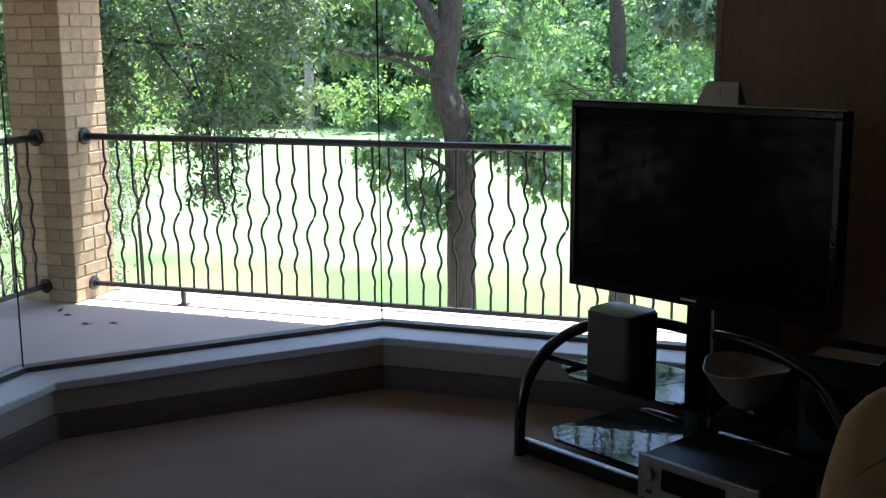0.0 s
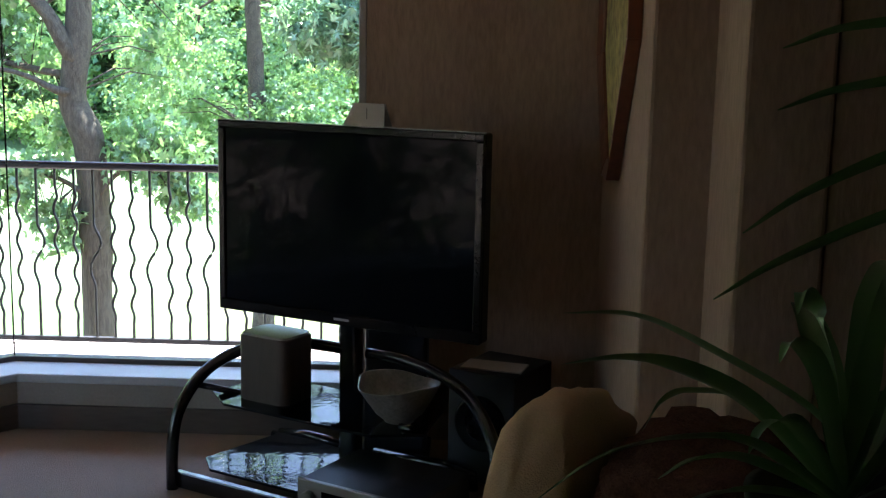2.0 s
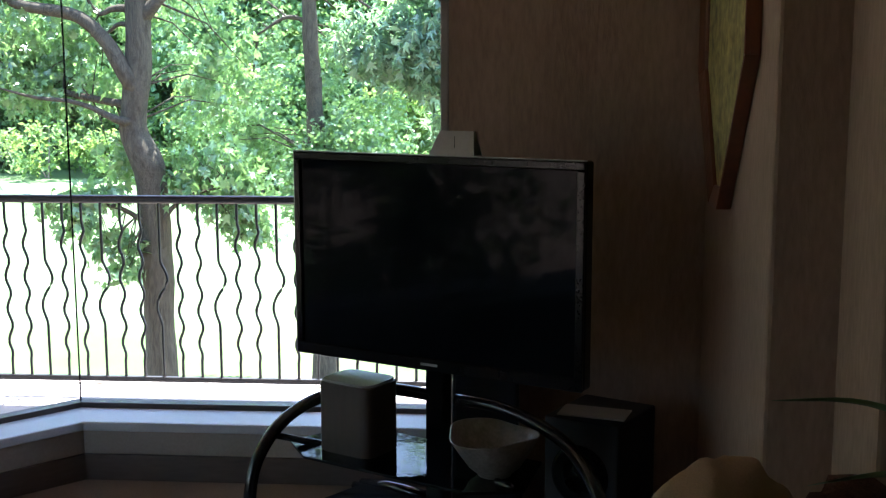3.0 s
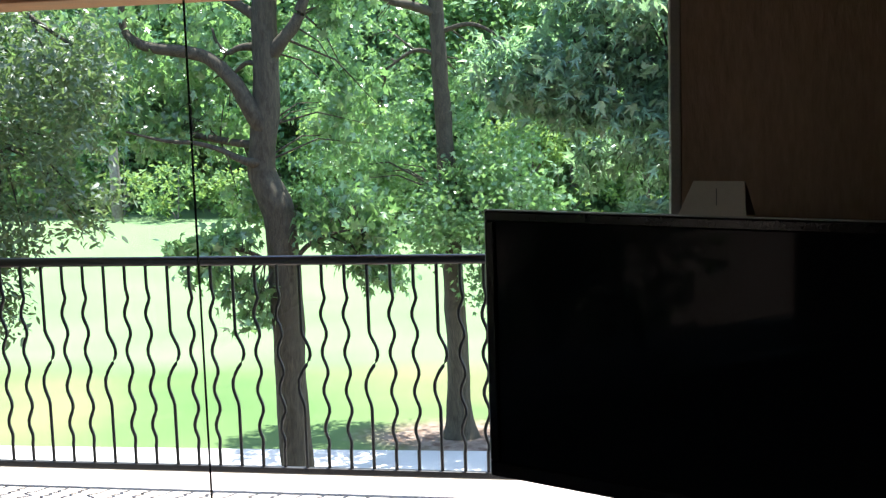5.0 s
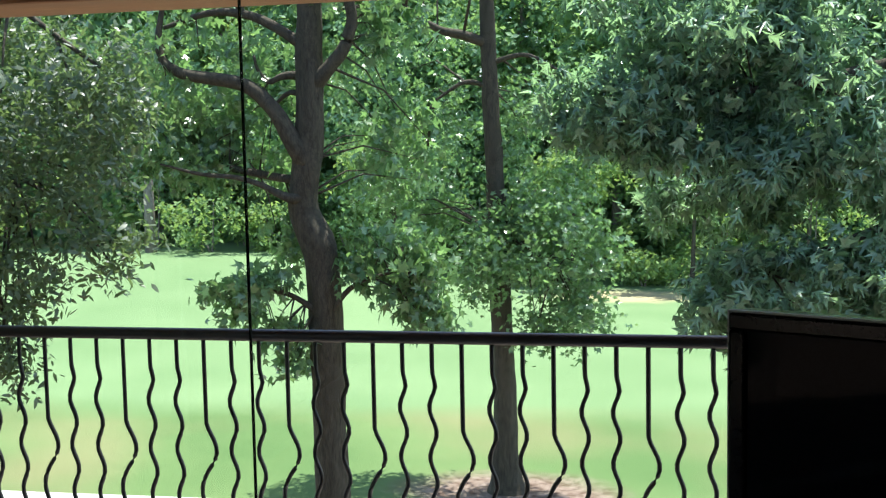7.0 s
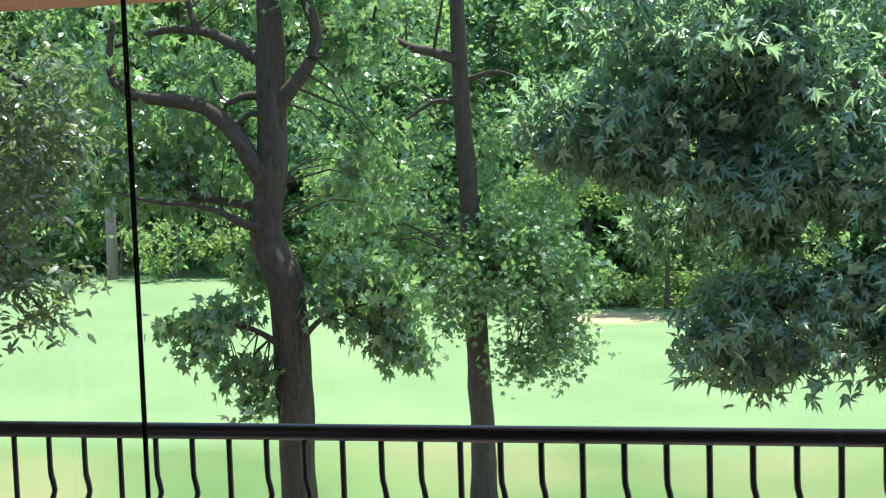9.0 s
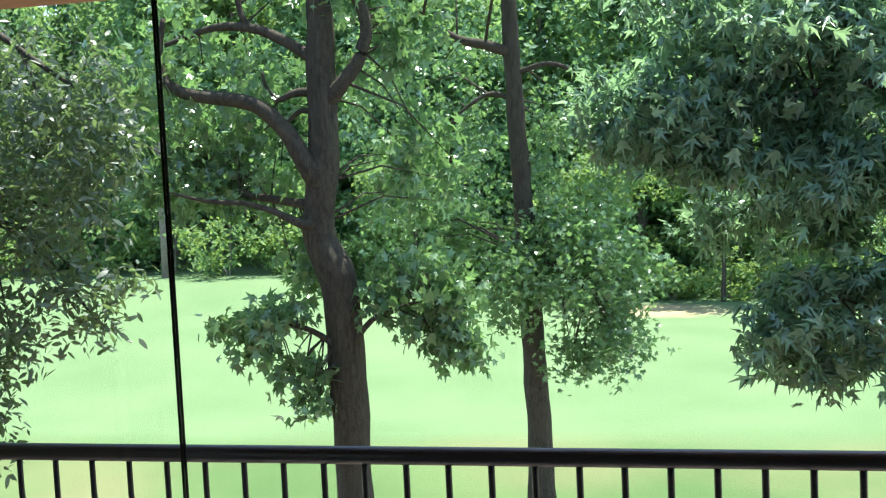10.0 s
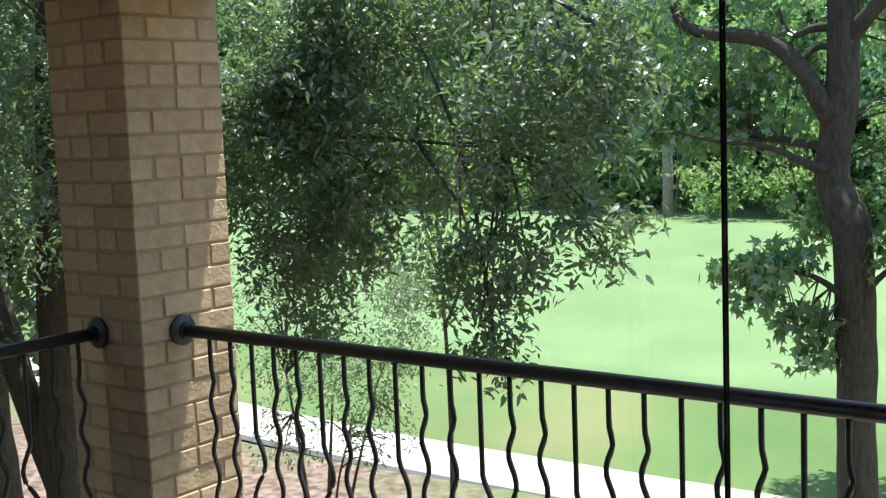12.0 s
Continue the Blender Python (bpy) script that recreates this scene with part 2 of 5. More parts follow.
M_STRAP = leaf_material("strap_leaf", (0.05, 0.12, 0.04), (0.12, 0.22, 0.08), (0.10, 0.22, 0.04), gloss=0.14, rough=0.35, share=0.12)


# ---------- mesh helpers ----------
def part(name, bm, mat, parent=None, label="", smooth=False, loc=None):
    """Links a bmesh as one mesh object, under a thing or a part if one is given."""
    me = bpy.data.meshes.new(name)
    bm.to_mesh(me)
    bm.free()
    me.materials.append(mat)
    if smooth:
        me.polygons.foreach_set("use_smooth", [True] * len(me.polygons))
    ob = new(name, me)
    if parent is not None:
        ob.parent = parent
    if loc is not None:
        ob.location = loc
    if label:
        tagged(ob, label)
    return ob


def thing(name, label, category, m=None, group="", kind=""):
    """An Empty at a thing's base, to parent its parts."""
    ob = new(name)
    ob.empty_display_size = 0.1
    if m is not None:
        ob.matrix_basis = m
    return tagged(ob, label, category, group, kind)


def box(x0, x1, y0, y1, z0, z1, bevel=0.0, segments=2, bm=None):
    bm = bm or bmesh.new()
    got = bmesh.ops.create_cube(bm, size=1, matrix=Matrix.LocRotScale(((x0 + x1) / 2, (y0 + y1) / 2, (z0 + z1) / 2), None, (x1 - x0, y1 - y0, z1 - z0)))
    if bevel:
        edges = list({e for v in got["verts"] for e in v.link_edges})
        bmesh.ops.bevel(bm, geom=edges, offset=bevel, segments=segments, profile=0.5, affect="EDGES")
    return bm


def prism(points, z0, z1, bevel=0.0, bm=None):
    """An upright prism over a floor outline, counterclockwise."""
    bm = bm or bmesh.new()
    lo = [bm.verts.new((x, y, z0)) for x, y in points]
    hi = [bm.verts.new((x, y, z1)) for x, y in points]
    k = len(points)
    faces = [bm.faces.new(lo[::-1]), bm.faces.new(hi)]
    for i in range(k):
        faces.append(bm.faces.new((lo[i], lo[(i + 1) % k], hi[(i + 1) % k], hi[i])))
    if bevel:
        bmesh.ops.bevel(bm, geom=[e for e in bm.edges], offset=bevel, segments=2, profile=0.5, affect="EDGES")
    return bm


def tube(points, radii, sides=10, bm=None, wobble=0.0, cap=True):
    """A round bar or limb along a smooth line of points."""
    bm = bm or bmesh.new()
    pts = [Vector(p) for p in points]
    rad = list(radii) if isinstance(radii, (list, tuple)) else [radii] * len(pts)
    rings, ref = [], Vector((0.31, 0.17, 0.93)).normalized()
    for i, p in enumerate(pts):
        d = (pts[min(i + 1, len(pts) - 1)] - pts[max(i - 1, 0)]).normalized()
        a = d.cross(ref)
        if a.length < 0.2:
            a = d.cross(Vector((1, 0, 0)))
        a.normalize()
        b = d.cross(a)
        ring = []
        for s in range(sides):
            t = 2 * math.pi * s / sides
            r = rad[i] * (1 + wobble * noise.noise(p * 1.7 + Vector((math.cos(t), math.sin(t), 0)) * 1.3))
            ring.append(bm.verts.new(p + (a * math.cos(t) + b * math.sin(t)) * r))
        rings.append(ring)
    for r0, r1 in zip(rings, rings[1:]):
        for s in range(sides):
            bm.faces.new((r0[s], r0[(s + 1) % sides], r1[(s + 1) % sides], r1[s]))
    if cap:
        bm.faces.new(rings[0][::-1])
        bm.faces.new(rings[-1])
    return bm


def smooth_line(points, steps=5):
    """Catmull-Rom points through the given ones; tuples may carry a radius as fourth value."""
    p = [np.array(q, float) for q in points]
    p = [2 * p[0] - p[1]] + p + [2 * p[-1] - p[-2]]
    out = []
    for a, b, c, d in zip(p, p[1:], p[2:], p[3:]):
        for k in range(steps):
            t = k / steps
            out.append(0.5 * (2 * b + (c - a) * t + (2 * a - 5 * b + 4 * c - d) * t * t + (3 * b - a - 3 * c + d) * t ** 3))
    out.append(p[-2])
    return out


def lathe(profile, sides=32, bm=None):
    """A turned shape from (radius, height) pairs."""
    bm = bm or bmesh.new()
    rings = [[bm.verts.new((r * math.cos(2 * math.pi * s / sides), r * math.sin(2 * math.pi * s / sides), z)) for s in range(sides)] for r, z in profile]
    for r0, r1 in zip(rings, rings[1:]):
        for s in range(sides):
            bm.faces.new((r0[s], r0[(s + 1) % sides], r1[(s + 1) % sides], r1[s]))
    bm.faces.new(rings[0][::-1])
    bm.faces.new(rings[-1])
    return bm


# ---------- ground ----------
DECK_Z, FLOOR_Z, SILL_Z, RAIL_Y = 0.015, 0.12, 0.345, 5.75


def smoothstep(a, b, v):
    t = np.clip((v - a) / (b - a), 0, 1)
    return t * t * (3 - 2 * t)


def ground_z(x, y):
    """Height of the lawn: level by the house, with a low rise at the far side."""
    x, y = np.asarray(x, float), np.asarray(y, float)
    rise = 1.35 * smoothstep(26, 45, y) * (1 - smoothstep(-19, -7, x))
    return -4.1 + rise + 0.25 * smoothstep(24, 40, y) + 0.06 * np.sin(x * 0.31 + 1) * np.sin(y * 0.27)


def build_ground():
    xs = np.unique(np.concatenate([np.linspace(-2500, -80, 10), np.linspace(-80, 60, 110), np.linspace(60, 2500, 10)]))
    ys = np.unique(np.concatenate([np.linspace(-2500, -20, 8), np.linspace(-20, 100, 100), np.linspace(100, 2500, 10)]))
    gx, gy = np.meshgrid(xs, ys)
    gz = ground_z(gx, gy)
    verts = np.stack([gx, gy, gz], -1).reshape(-1, 3)
    nx = len(xs)
    faces = [(j * nx + i, j * nx + i + 1, (j + 1) * nx + i + 1, (j + 1) * nx + i) for j in range(len(ys) - 1) for i in range(nx - 1)]
    me = bpy.data.meshes.new("ground")
    me.from_pydata(verts.tolist(), [], faces)
    me.materials.append(M_LAWN)
    me.polygons.foreach_set("use_smooth", [True] * len(me.polygons))
    tagged(new("ground", me), "sunlit mown green lawn of a golf course", "lawn", kind="structure")


build_ground()


def build_path():
    """The concrete cart path, a slab a little proud of the lawn."""
    bm = bmesh.new()
    rows = []
    for x in np.linspace(-60, 40, 90):
        y = 18.75 + 0.35 * math.sin(x * 0.12 + 0.5) + max(0, -x - 14) ** 1.5 * 0.02
        rows.append([bm.verts.new((x, y + dy, -4.12 + dz)) for dy, dz in ((-0.85, 0.0), (-0.82, 0.09), (0.82, 0.09), (0.85, 0.0))])
    for a, b in zip(rows, rows[1:]):
        for k in range(3):
            bm.faces.new((a[k], b[k], b[k + 1], a[k + 1]))
    tagged(part("path", bm, M_PATH), "pale concrete cart path across the lawn", "path", kind="structure")


build_path()

# ---------- balcony ----------
tagged(part("balcony_floor", box(-5.02, 3.2, -1.0, 5.98, DECK_Z - 0.22, DECK_Z), M_DECK), "tan coated concrete balcony floor", "floor", kind="structure")
tagged(part("balcony_curb", box(-5.05, 3.2, 5.985, 6.03, DECK_Z - 0.26, DECK_Z + 0.012, 0.006), M_CURB), "pale concrete edge of the balcony", "trim", kind="structure")
tagged(part("balcony_beam", box(-5.0, 3.2, 5.64, 5.97, 2.13, 2.46, 0.012), M_BEAM), "stained cedar beam along the balcony roof", "beam", kind="structure")
tagged(part("balcony_side_beam", box(-4.95, -4.60, -1.0, 5.635, 2.13, 2.46, 0.012), M_BEAM), "stained cedar beam along the balcony side", "beam", kind="structure")
# added wall, out of view: blocks sky light at the balcony's open end
tagged(part("balcony_sky_block", box(-5.0, -3.31, -1.25, -1.003, -0.2, 2.62), M_SOFFIT), "plain unseen wall added to keep sky light off the balcony", "wall", kind="structure")
# soffit is out of view; its overhang past the side rail is added for shade
tagged(part("balcony_ceiling", box(-5.75, 3.6, -3.4, 6.22, 2.62, 2.80), M_SOFFIT), "stained cedar soffit over the balcony", "ceiling", kind="structure")
tagged(part("balcony_header", box(-4.9, 3.2, 5.66, 5.95, 2.46, 2.62), M_SOFFIT), "stained board above the cedar beam", "trim", kind="structure")


def wavy(z):
    """Sideways bend of a rippled baluster, with z from the top down."""
    if z < 0.09 or z > 0.80:
        return 0.0
    k = min(1, (z - 0.09) / 0.06, (0.80 - z) / 0.06)
    return 0.0115 * k * math.sin(2 * math.pi * (z - 0.09) / 0.165)


def bowed(z):
    """Sideways bend of a baluster with one S-bend in the middle."""
    if z < 0.285 or z > 0.625:
        return 0.0
    t = (z - 0.285) / 0.34
    return 0.040 * math.sin(2 * math.pi * t) * math.sin(math.pi * min(1, max(0, t * 1.05))) ** 0.6 * (1.0 if t < 0.5 else 0.72)


def railing(name, length, count, step, first, label):
    """A railing along local +x: round top rail, flat-topped bottom rail, end flanges, feet and bent balusters."""
    r = thing(name, label, "railing")
    part("top_rail", tube([(0.0, 0, 1.024), (length / 3, 0, 1.024), (2 * length / 3, 0, 1.024), (length, 0, 1.024)], 0.021, 14), M_IRON, r, smooth=True)
    part("bottom_rail", box(0.0, length, -0.014, 0.014, 0.098, 0.126, 0.005), M_IRON, r)
    for z, rad in ((1.024, 0.052), (0.112, 0.045)):
        for x, d in ((0.0, 1), (length, -1)):
            bm = lathe([(rad, 0), (rad, 0.008), (rad * 0.82, 0.013), (rad * 0.55, 0.018), (0.028, 0.03)], 20)
            bmesh.ops.rotate(bm, verts=bm.verts, cent=(0, 0, 0), matrix=Matrix.Rotation(radians(90 * d), 3, "Y"))
            part("flange", bm, M_IRON, r, smooth=False, loc=(x + 0.001 * d, 0, z))
    shapes = []
    for bend in (wavy, bowed):
        zs = np.linspace(0, 0.885, 44)
        bm = tube([(bend(z), 0, 1.008 - z) for z in zs], 0.0078, 6)
        me = bpy.data.meshes.new("baluster")
        bm.to_mesh(me)
        bm.free()
        me.materials.append(M_IRON)
        me.polygons.foreach_set("use_smooth", [True] * len(me.polygons))
        shapes.append(me)
    for i in range(1, count + 1):
        b = new("baluster", shapes[1 if i % 3 == 0 else 0])
        b.parent = r
        b.location = (first + (i - 1) * step, 0, 0)
    return r


STEP = 0.0983
FIRST = -2.59 + (1 - 19.4) * STEP
front_rail = railing("balcony_railing", 7.56, 73, STEP, FIRST + 4.533, "black wrought-iron balcony railing with rippled balusters")
front_rail.location = (-4.533, RAIL_Y + 0.0, 0)
for x in (0.646, 4.0, 6.6):
    bm = box(x - 0.012, x + 0.012, -0.012, 0.012, DECK_Z, 0.10, 0.003)
    box(x - 0.03, x + 0.03, -0.03, 0.03, DECK_Z, DECK_Z + 0.008, bm=bm)
    part("foot", bm, M_IRON, front_rail)
side_rail = railing("balcony_railing", 5.4, 52, STEP, 0.085, "black wrought-iron railing on the balcony's side")
side_rail.matrix_basis = pose(-4.755, 5.583, 0, 0, 0, -90)
for x in (1.2, 3.6):
    part("foot", box(x - 0.012, x + 0.012, -0.012, 0.012, DECK_Z, 0.10, 0.003), M_IRON, side_rail)

def dry_leaf(x, y, a):
    bm = bmesh.new()
    pts = [(0, 0, 0.002), (0.02, 0.014, 0.008), (0.05, 0.012, 0.004), (0.07, 0, 0.010), (0.05, -0.013, 0.007), (0.02, -0.012, 0.003)]
    v = [bm.verts.new(p) for p in pts]
    bm.faces.new((v[0], v[1], v[5]))
    bm.faces.new((v[1], v[2], v[4], v[5]))
    bm.faces.new((v[2], v[3], v[4]))
    bmesh.ops.solidify(bm, geom=bm.faces[:], thickness=0.0012)
    ob = part("dry_leaf", bm, M_TABLE)
    ob.matrix_basis = pose(x, y, DECK_Z, 0, 0, a)
    tagged(ob, "curled brown dry leaf on the balcony floor", "leaf", "dry leaves on the balcony")


for x, y, a in ((-4.42, 5.30, 20), (-4.50, 5.36, 110), (-4.12, 5.18, 200), (-4.05, 5.22, 10)):
    dry_leaf(x, y, a)

# ---------- room ----------
CEIL_Z = 2.55
A, B = (-3.09, 3.37), (-2.055, 4.48)      # corners of the glass line
JX = -0.625                               # right jamb
IN = 0.19                                 # depth of the sill
tagged(part("floor", prism([(-2.98, -3.0), (3.0, -3.0), (3.0, 2.6), (0.5, 2.6), (0.5, 4.35), (-1.99, 4.35), (-2.98, 3.29)], -0.1, FLOOR_Z), M_CARPET), "taupe cut-pile carpet, worn and plain", "carpet", kind="structure")
tagged(part("ceiling", box(-3.3, 3.2, -3.2, 4.72, CEIL_Z, CEIL_Z + 0.06), M_CEIL), "plain painted ceiling", "ceiling", kind="structure")
tagged(part("wall_front", box(JX + 0.03, 0.5, 4.28, 4.50, FLOOR_Z - 0.1, CEIL_Z), M_WALL), "brown textured wall beside the window", "wall", kind="structure")
tagged(part("wall_right_1", box(0.30, 0.52, 3.19, 4.277, FLOOR_Z - 0.1, CEIL_Z, 0.012), M_WALL), "brown textured wall", "wall", kind="structure")
tagged(part("wall_right_2", box(0.476, 0.70, 2.82, 3.187, FLOOR_Z - 0.1, CEIL_Z, 0.012), M_WALL), "brown textured wall return", "wall", kind="structure")
tagged(part("wall_right_3", box(0.703, 3.2, 2.83, 3.03, FLOOR_Z - 0.1, CEIL_Z), M_WALL), "brown textured wall", "wall", kind="structure")
tagged(part("wall_right_4", box(3.0, 3.2, -3.0, 2.827, FLOOR_Z - 0.1, CEIL_Z), M_WALL), "brown textured side wall", "wall", kind="structure")
tagged(part("wall_back", box(-3.3, 3.2, -3.2, -3.003, FLOOR_Z - 0.1, CEIL_Z), M_WALL), "brown textured back wall", "wall", kind="structure")
tagged(part("wall_left", box(-3.28, -2.9, -3.0, 0.198, FLOOR_Z - 0.1, CEIL_Z), M_WALL), "brown textured side wall", "wall", kind="structure")


def offset_line(points, d):
    """The open outline moved to its right by d (into the room)."""
    out = []
    for i, p in enumerate(points):
        dirs = []
        if i > 0:
            dirs.append((Vector(p) - Vector(points[i - 1])).normalized())
        if i < len(points) - 1:
            dirs.append((Vector(points[i + 1]) - Vector(p)).normalized())
        ns = [Vector((v.y, -v.x)) for v in dirs]
        nrm = sum(ns, Vector((0, 0))).normalized()
        out.append(tuple(Vector(p) + nrm * d / max(0.3, nrm.dot(ns[0]))))
    return out


GLASS_LINE = [(A[0], 0.2), A, B, (JX, B[1])]


def strip(d0, d1, z0, z1, bevel=0.0):
    """A band along the glass line between two depths into the room."""
    a, b = offset_line(GLASS_LINE, d0), offset_line(GLASS_LINE, d1)
    bm = bmesh.new()
    rings = [[bm.verts.new((p[0], p[1], z)) for p, z in ((a[i], z0), (b[i], z0), (b[i], z1), (a[i], z1))] for i in range(len(a))]
    for r0, r1 in zip(rings, rings[1:]):
        for k in range(4):
            bm.faces.new((r0[k], r1[k], r1[(k + 1) % 4], r0[(k + 1) % 4]))
    bm.faces.new(rings[0])
    bm.faces.new(rings[-1][::-1])
    bmesh.ops.recalc_face_normals(bm, faces=bm.faces)
    if bevel:
        bmesh.ops.bevel(bm, geom=[e for e in bm.edges if e.calc_face_angle(0) > 0.6], offset=bevel, segments=2, profile=0.5, affect="EDGES")
    return bm


tagged(part("window_sill", strip(0.018, IN + 0.02, SILL_Z - 0.035, SILL_Z, 0.006), M_SILL), "grey painted sill below the glass", "window sill", kind="structure")
tagged(part("window_curb", strip(-0.05, IN, FLOOR_Z - 0.12, SILL_Z - 0.037), M_CURBWOOD), "low taupe curb under the windows", "wall", kind="structure")
tagged(part("baseboard", strip(IN + 0.002, IN + 0.02, FLOOR_Z, FLOOR_Z + 0.10, 0.004), M_BASE), "dark wood baseboard at the carpet", "baseboard", kind="structure")
tagged(part("window_frame_sill", strip(-0.045, 0.015, SILL_Z - 0.035, SILL_Z + 0.018, 0.003), M_FRAME), "dark bronze channel holding the glass", "window frame", kind="structure")
tagged(part("wall_header", strip(-0.14, IN, 2.36, CEIL_Z), M_WALL), "wall above the windows", "wall", kind="structure")
tagged(part("window_head", strip(-0.045, 0.02, 2.31, 2.358), M_FRAME), "dark bronze head channel", "window frame", kind="structure")
tagged(part("window_jamb", box(JX, JX + 0.028, 4.282, 4.497, SILL_Z, 2.36, 0.004), M_JAMB), "grey window jamb at the wall", "window jamb", kind="structure")
tagged(part("exterior_wall", box(-3.3, -3.283, -3.0, 0.19, DECK_Z, 2.6), M_SOFFIT), "plain outer wall", "wall", kind="structure")


def glazing(name, p, q, label):
    """A tall sheet of fixed glass between two points of the glass line, with its silicone seal at the far end."""
    w = thing(name, label, "window", kind="structure")
    p, q = Vector(p), Vector(q)
    d = (q - p).normalized()
    n = Vector((d.y, -d.x)) * 0.005
    a, b = p + d * 0.002, q - d * 0.002
    bm = prism([tuple(a - n), tuple(a + n), tuple(b + n), tuple(b - n)][::-1], SILL_Z + 0.019, 2.309)
    bmesh.ops.recalc_face_normals(bm, faces=bm.faces)
    g = part("pane", bm, M_GLASS, w, "clear glass sheet")
    g.visible_shadow = False
    return w


w1 = glazing("window_1", B, (JX, B[1]), "tall fixed sheet of clear glass facing the balcony")
w2 = glazing("window_2", A, B, "canted fixed sheet of clear glass")
w3 = glazing("window_3", (A[0], 0.22), A, "tall fixed sheet of clear glass at the side")
for w, c in ((w1, B), (w2, A)):
    part("silicone_joint", tube([(c[0], c[1], SILL_Z + 0.019), (c[0], c[1], 1.2), (c[0], c[1], 2.309)], 0.0034, 8), M_SEAL, w, "black silicone joint")

# ---------- television and stand ----------
STAND = pose(-0.625, 3.79, FLOOR_Z, 0, 0, -28.7)


TV_POSE = pose(-0.613, 3.733, 0.705, 0, 0, -25.9)


def build_tv():
    tv = thing("television", "large black flat-screen television, switched off, on a swivel mount", "television", TV_POSE)
    w, h = 1.03, 0.672
    bm = box(-w / 2, w / 2, 0.0, 0.055, 0, h, 0.008)
    box(-w / 2 + 0.16, w / 2 - 0.16, 0.055, 0.10, 0.10, h - 0.12, 0.015, bm=bm)
    part("case", bm, M_TVCASE, tv)
    t = 0.026
    for name, b in (("bezel", (-w / 2, w / 2, h - t, h)), ("bezel", (-w / 2, w / 2, 0, t * 1.5)), ("bezel", (-w / 2, -w / 2 + t, t * 1.5, h - t)), ("bezel", (w / 2 - t, w / 2, t * 1.5, h - t))):
        part(name, box(b[0], b[1], -0.014, -0.001, b[2], b[3], 0.004), M_TVCASE, tv)
    for b in ((-w / 2 - 0.0035, -w / 2 - 0.0005, 0, h + 0.0035), (-w / 2, w / 2, h + 0.0005, h + 0.0035)):
        part("edge_trim", box(b[0], b[1], -0.010, 0.004, b[2], b[3], 0.001), M_SILVER, tv, "thin bright metal edge")
    part("screen", box(-w / 2 + t + 0.001, w / 2 - t - 0.001, -0.006, -0.002, t * 1.5 + 0.001, h - t - 0.001), M_SCREEN, tv, "dark glossy screen")
    part("badge", box(-0.03, 0.03, -0.0165, -0.0145, 0.017, 0.025, 0.0005), M_SPKTOP, tv, "small silver maker's plate")
    return tv


def build_stand():
    s = thing("tv_stand", "glossy black television stand with bowed legs and glass shelves", "tv stand", STAND)
    part("column", box(-0.075, -0.005, 0.085, 0.145, 0.004, 0.95, 0.01), M_STAND, s)
    part("mount_plate", box(-0.2, 0.2, 0.05, 0.083, 0.74, 0.95, 0.004), M_STAND, s)
    for side in (-1, 1):
        line = smooth_line([(0.69, -0.14, 0.0), (0.685, -0.13, 0.16), (0.64, -0.08, 0.29), (0.52, 0.0, 0.385), (0.38, 0.06, 0.43), (0.2, 0.1, 0.455), (0.03, 0.12, 0.45)] if side > 0 else [(0.455 * side, -0.36, 0.0), (0.455 * side, -0.355, 0.16), (0.448 * side, -0.32, 0.285), (0.42 * side, -0.22, 0.395), (0.35 * side, -0.09, 0.455), (0.2 * side, 0.04, 0.47), (0.03 * side, 0.12, 0.45)], 6)
        bm = tube([tuple(p) for p in line], 0.021, 12)
        part("leg", bm, M_STAND, s, smooth=True)
        part("rear_leg", tube([(0.42 * side, 0.2, 0.0), (0.42 * side, 0.2, 0.05), (0.3 * side, 0.19, 0.07), (0.04 * side, 0.15, 0.075)], 0.02, 10), M_STAND, s, smooth=True)
        part("shelf_arm", tube([(0.445 * side, -0.26, 0.352), (0.3 * side, -0.1, 0.292), (0.03 * side, 0.12, 0.285)], 0.012, 8), M_STAND, s, smooth=True)
    out = [(-0.43, -0.22), (-0.34, -0.30), (0.34, -0.30), (0.43, -0.22), (0.38, 0.14), (-0.38, 0.14)]
    part("lower_shelf", prism(out, 0.066, 0.076, 0.002), M_SHELF, s, "black glass shelf")
    part("base_panel", box(-0.455, 0.455, -0.352, -0.322, 0.004, 0.06, 0.004), M_STAND, s)
    part("lower_frame", tube([(-0.44, 0.17, 0.05), (0.0, 0.17, 0.05), (0.44, 0.17, 0.05)], 0.014, 10), M_STAND, s, smooth=True)
    out = [(-0.44, -0.17), (-0.3, -0.27), (0.3, -0.27), (0.44, -0.17), (0.36, 0.09), (-0.36, 0.09)]
    part("middle_shelf", prism(out, 0.300, 0.309, 0.002), M_SHELF, s, "black glass shelf")
    return s


build_tv()
build_stand()


def build_speaker():
    s = thing("speaker", "brown oval-fronted speaker on the glass shelf", "speaker", STAND @ pose(-0.20, -0.11, 0.309))
    outline = []
    for k in range(28):
        t = 2 * math.pi * k / 28
        outline.append((0.105 * math.copysign(abs(math.cos(t)) ** 0.28, math.cos(t)), 0.085 * math.copysign(abs(math.sin(t)) ** 0.36, math.sin(t))))
    part("body", prism(outline, 0.0, 0.226, 0.004), M_SPEAKER, s)
    part("top_cap", prism([(x * 0.94, y * 0.94) for x, y in outline], 0.2265, 0.234, 0.002), M_SPKTOP, s, "grey top cap")
    return s


build_speaker()


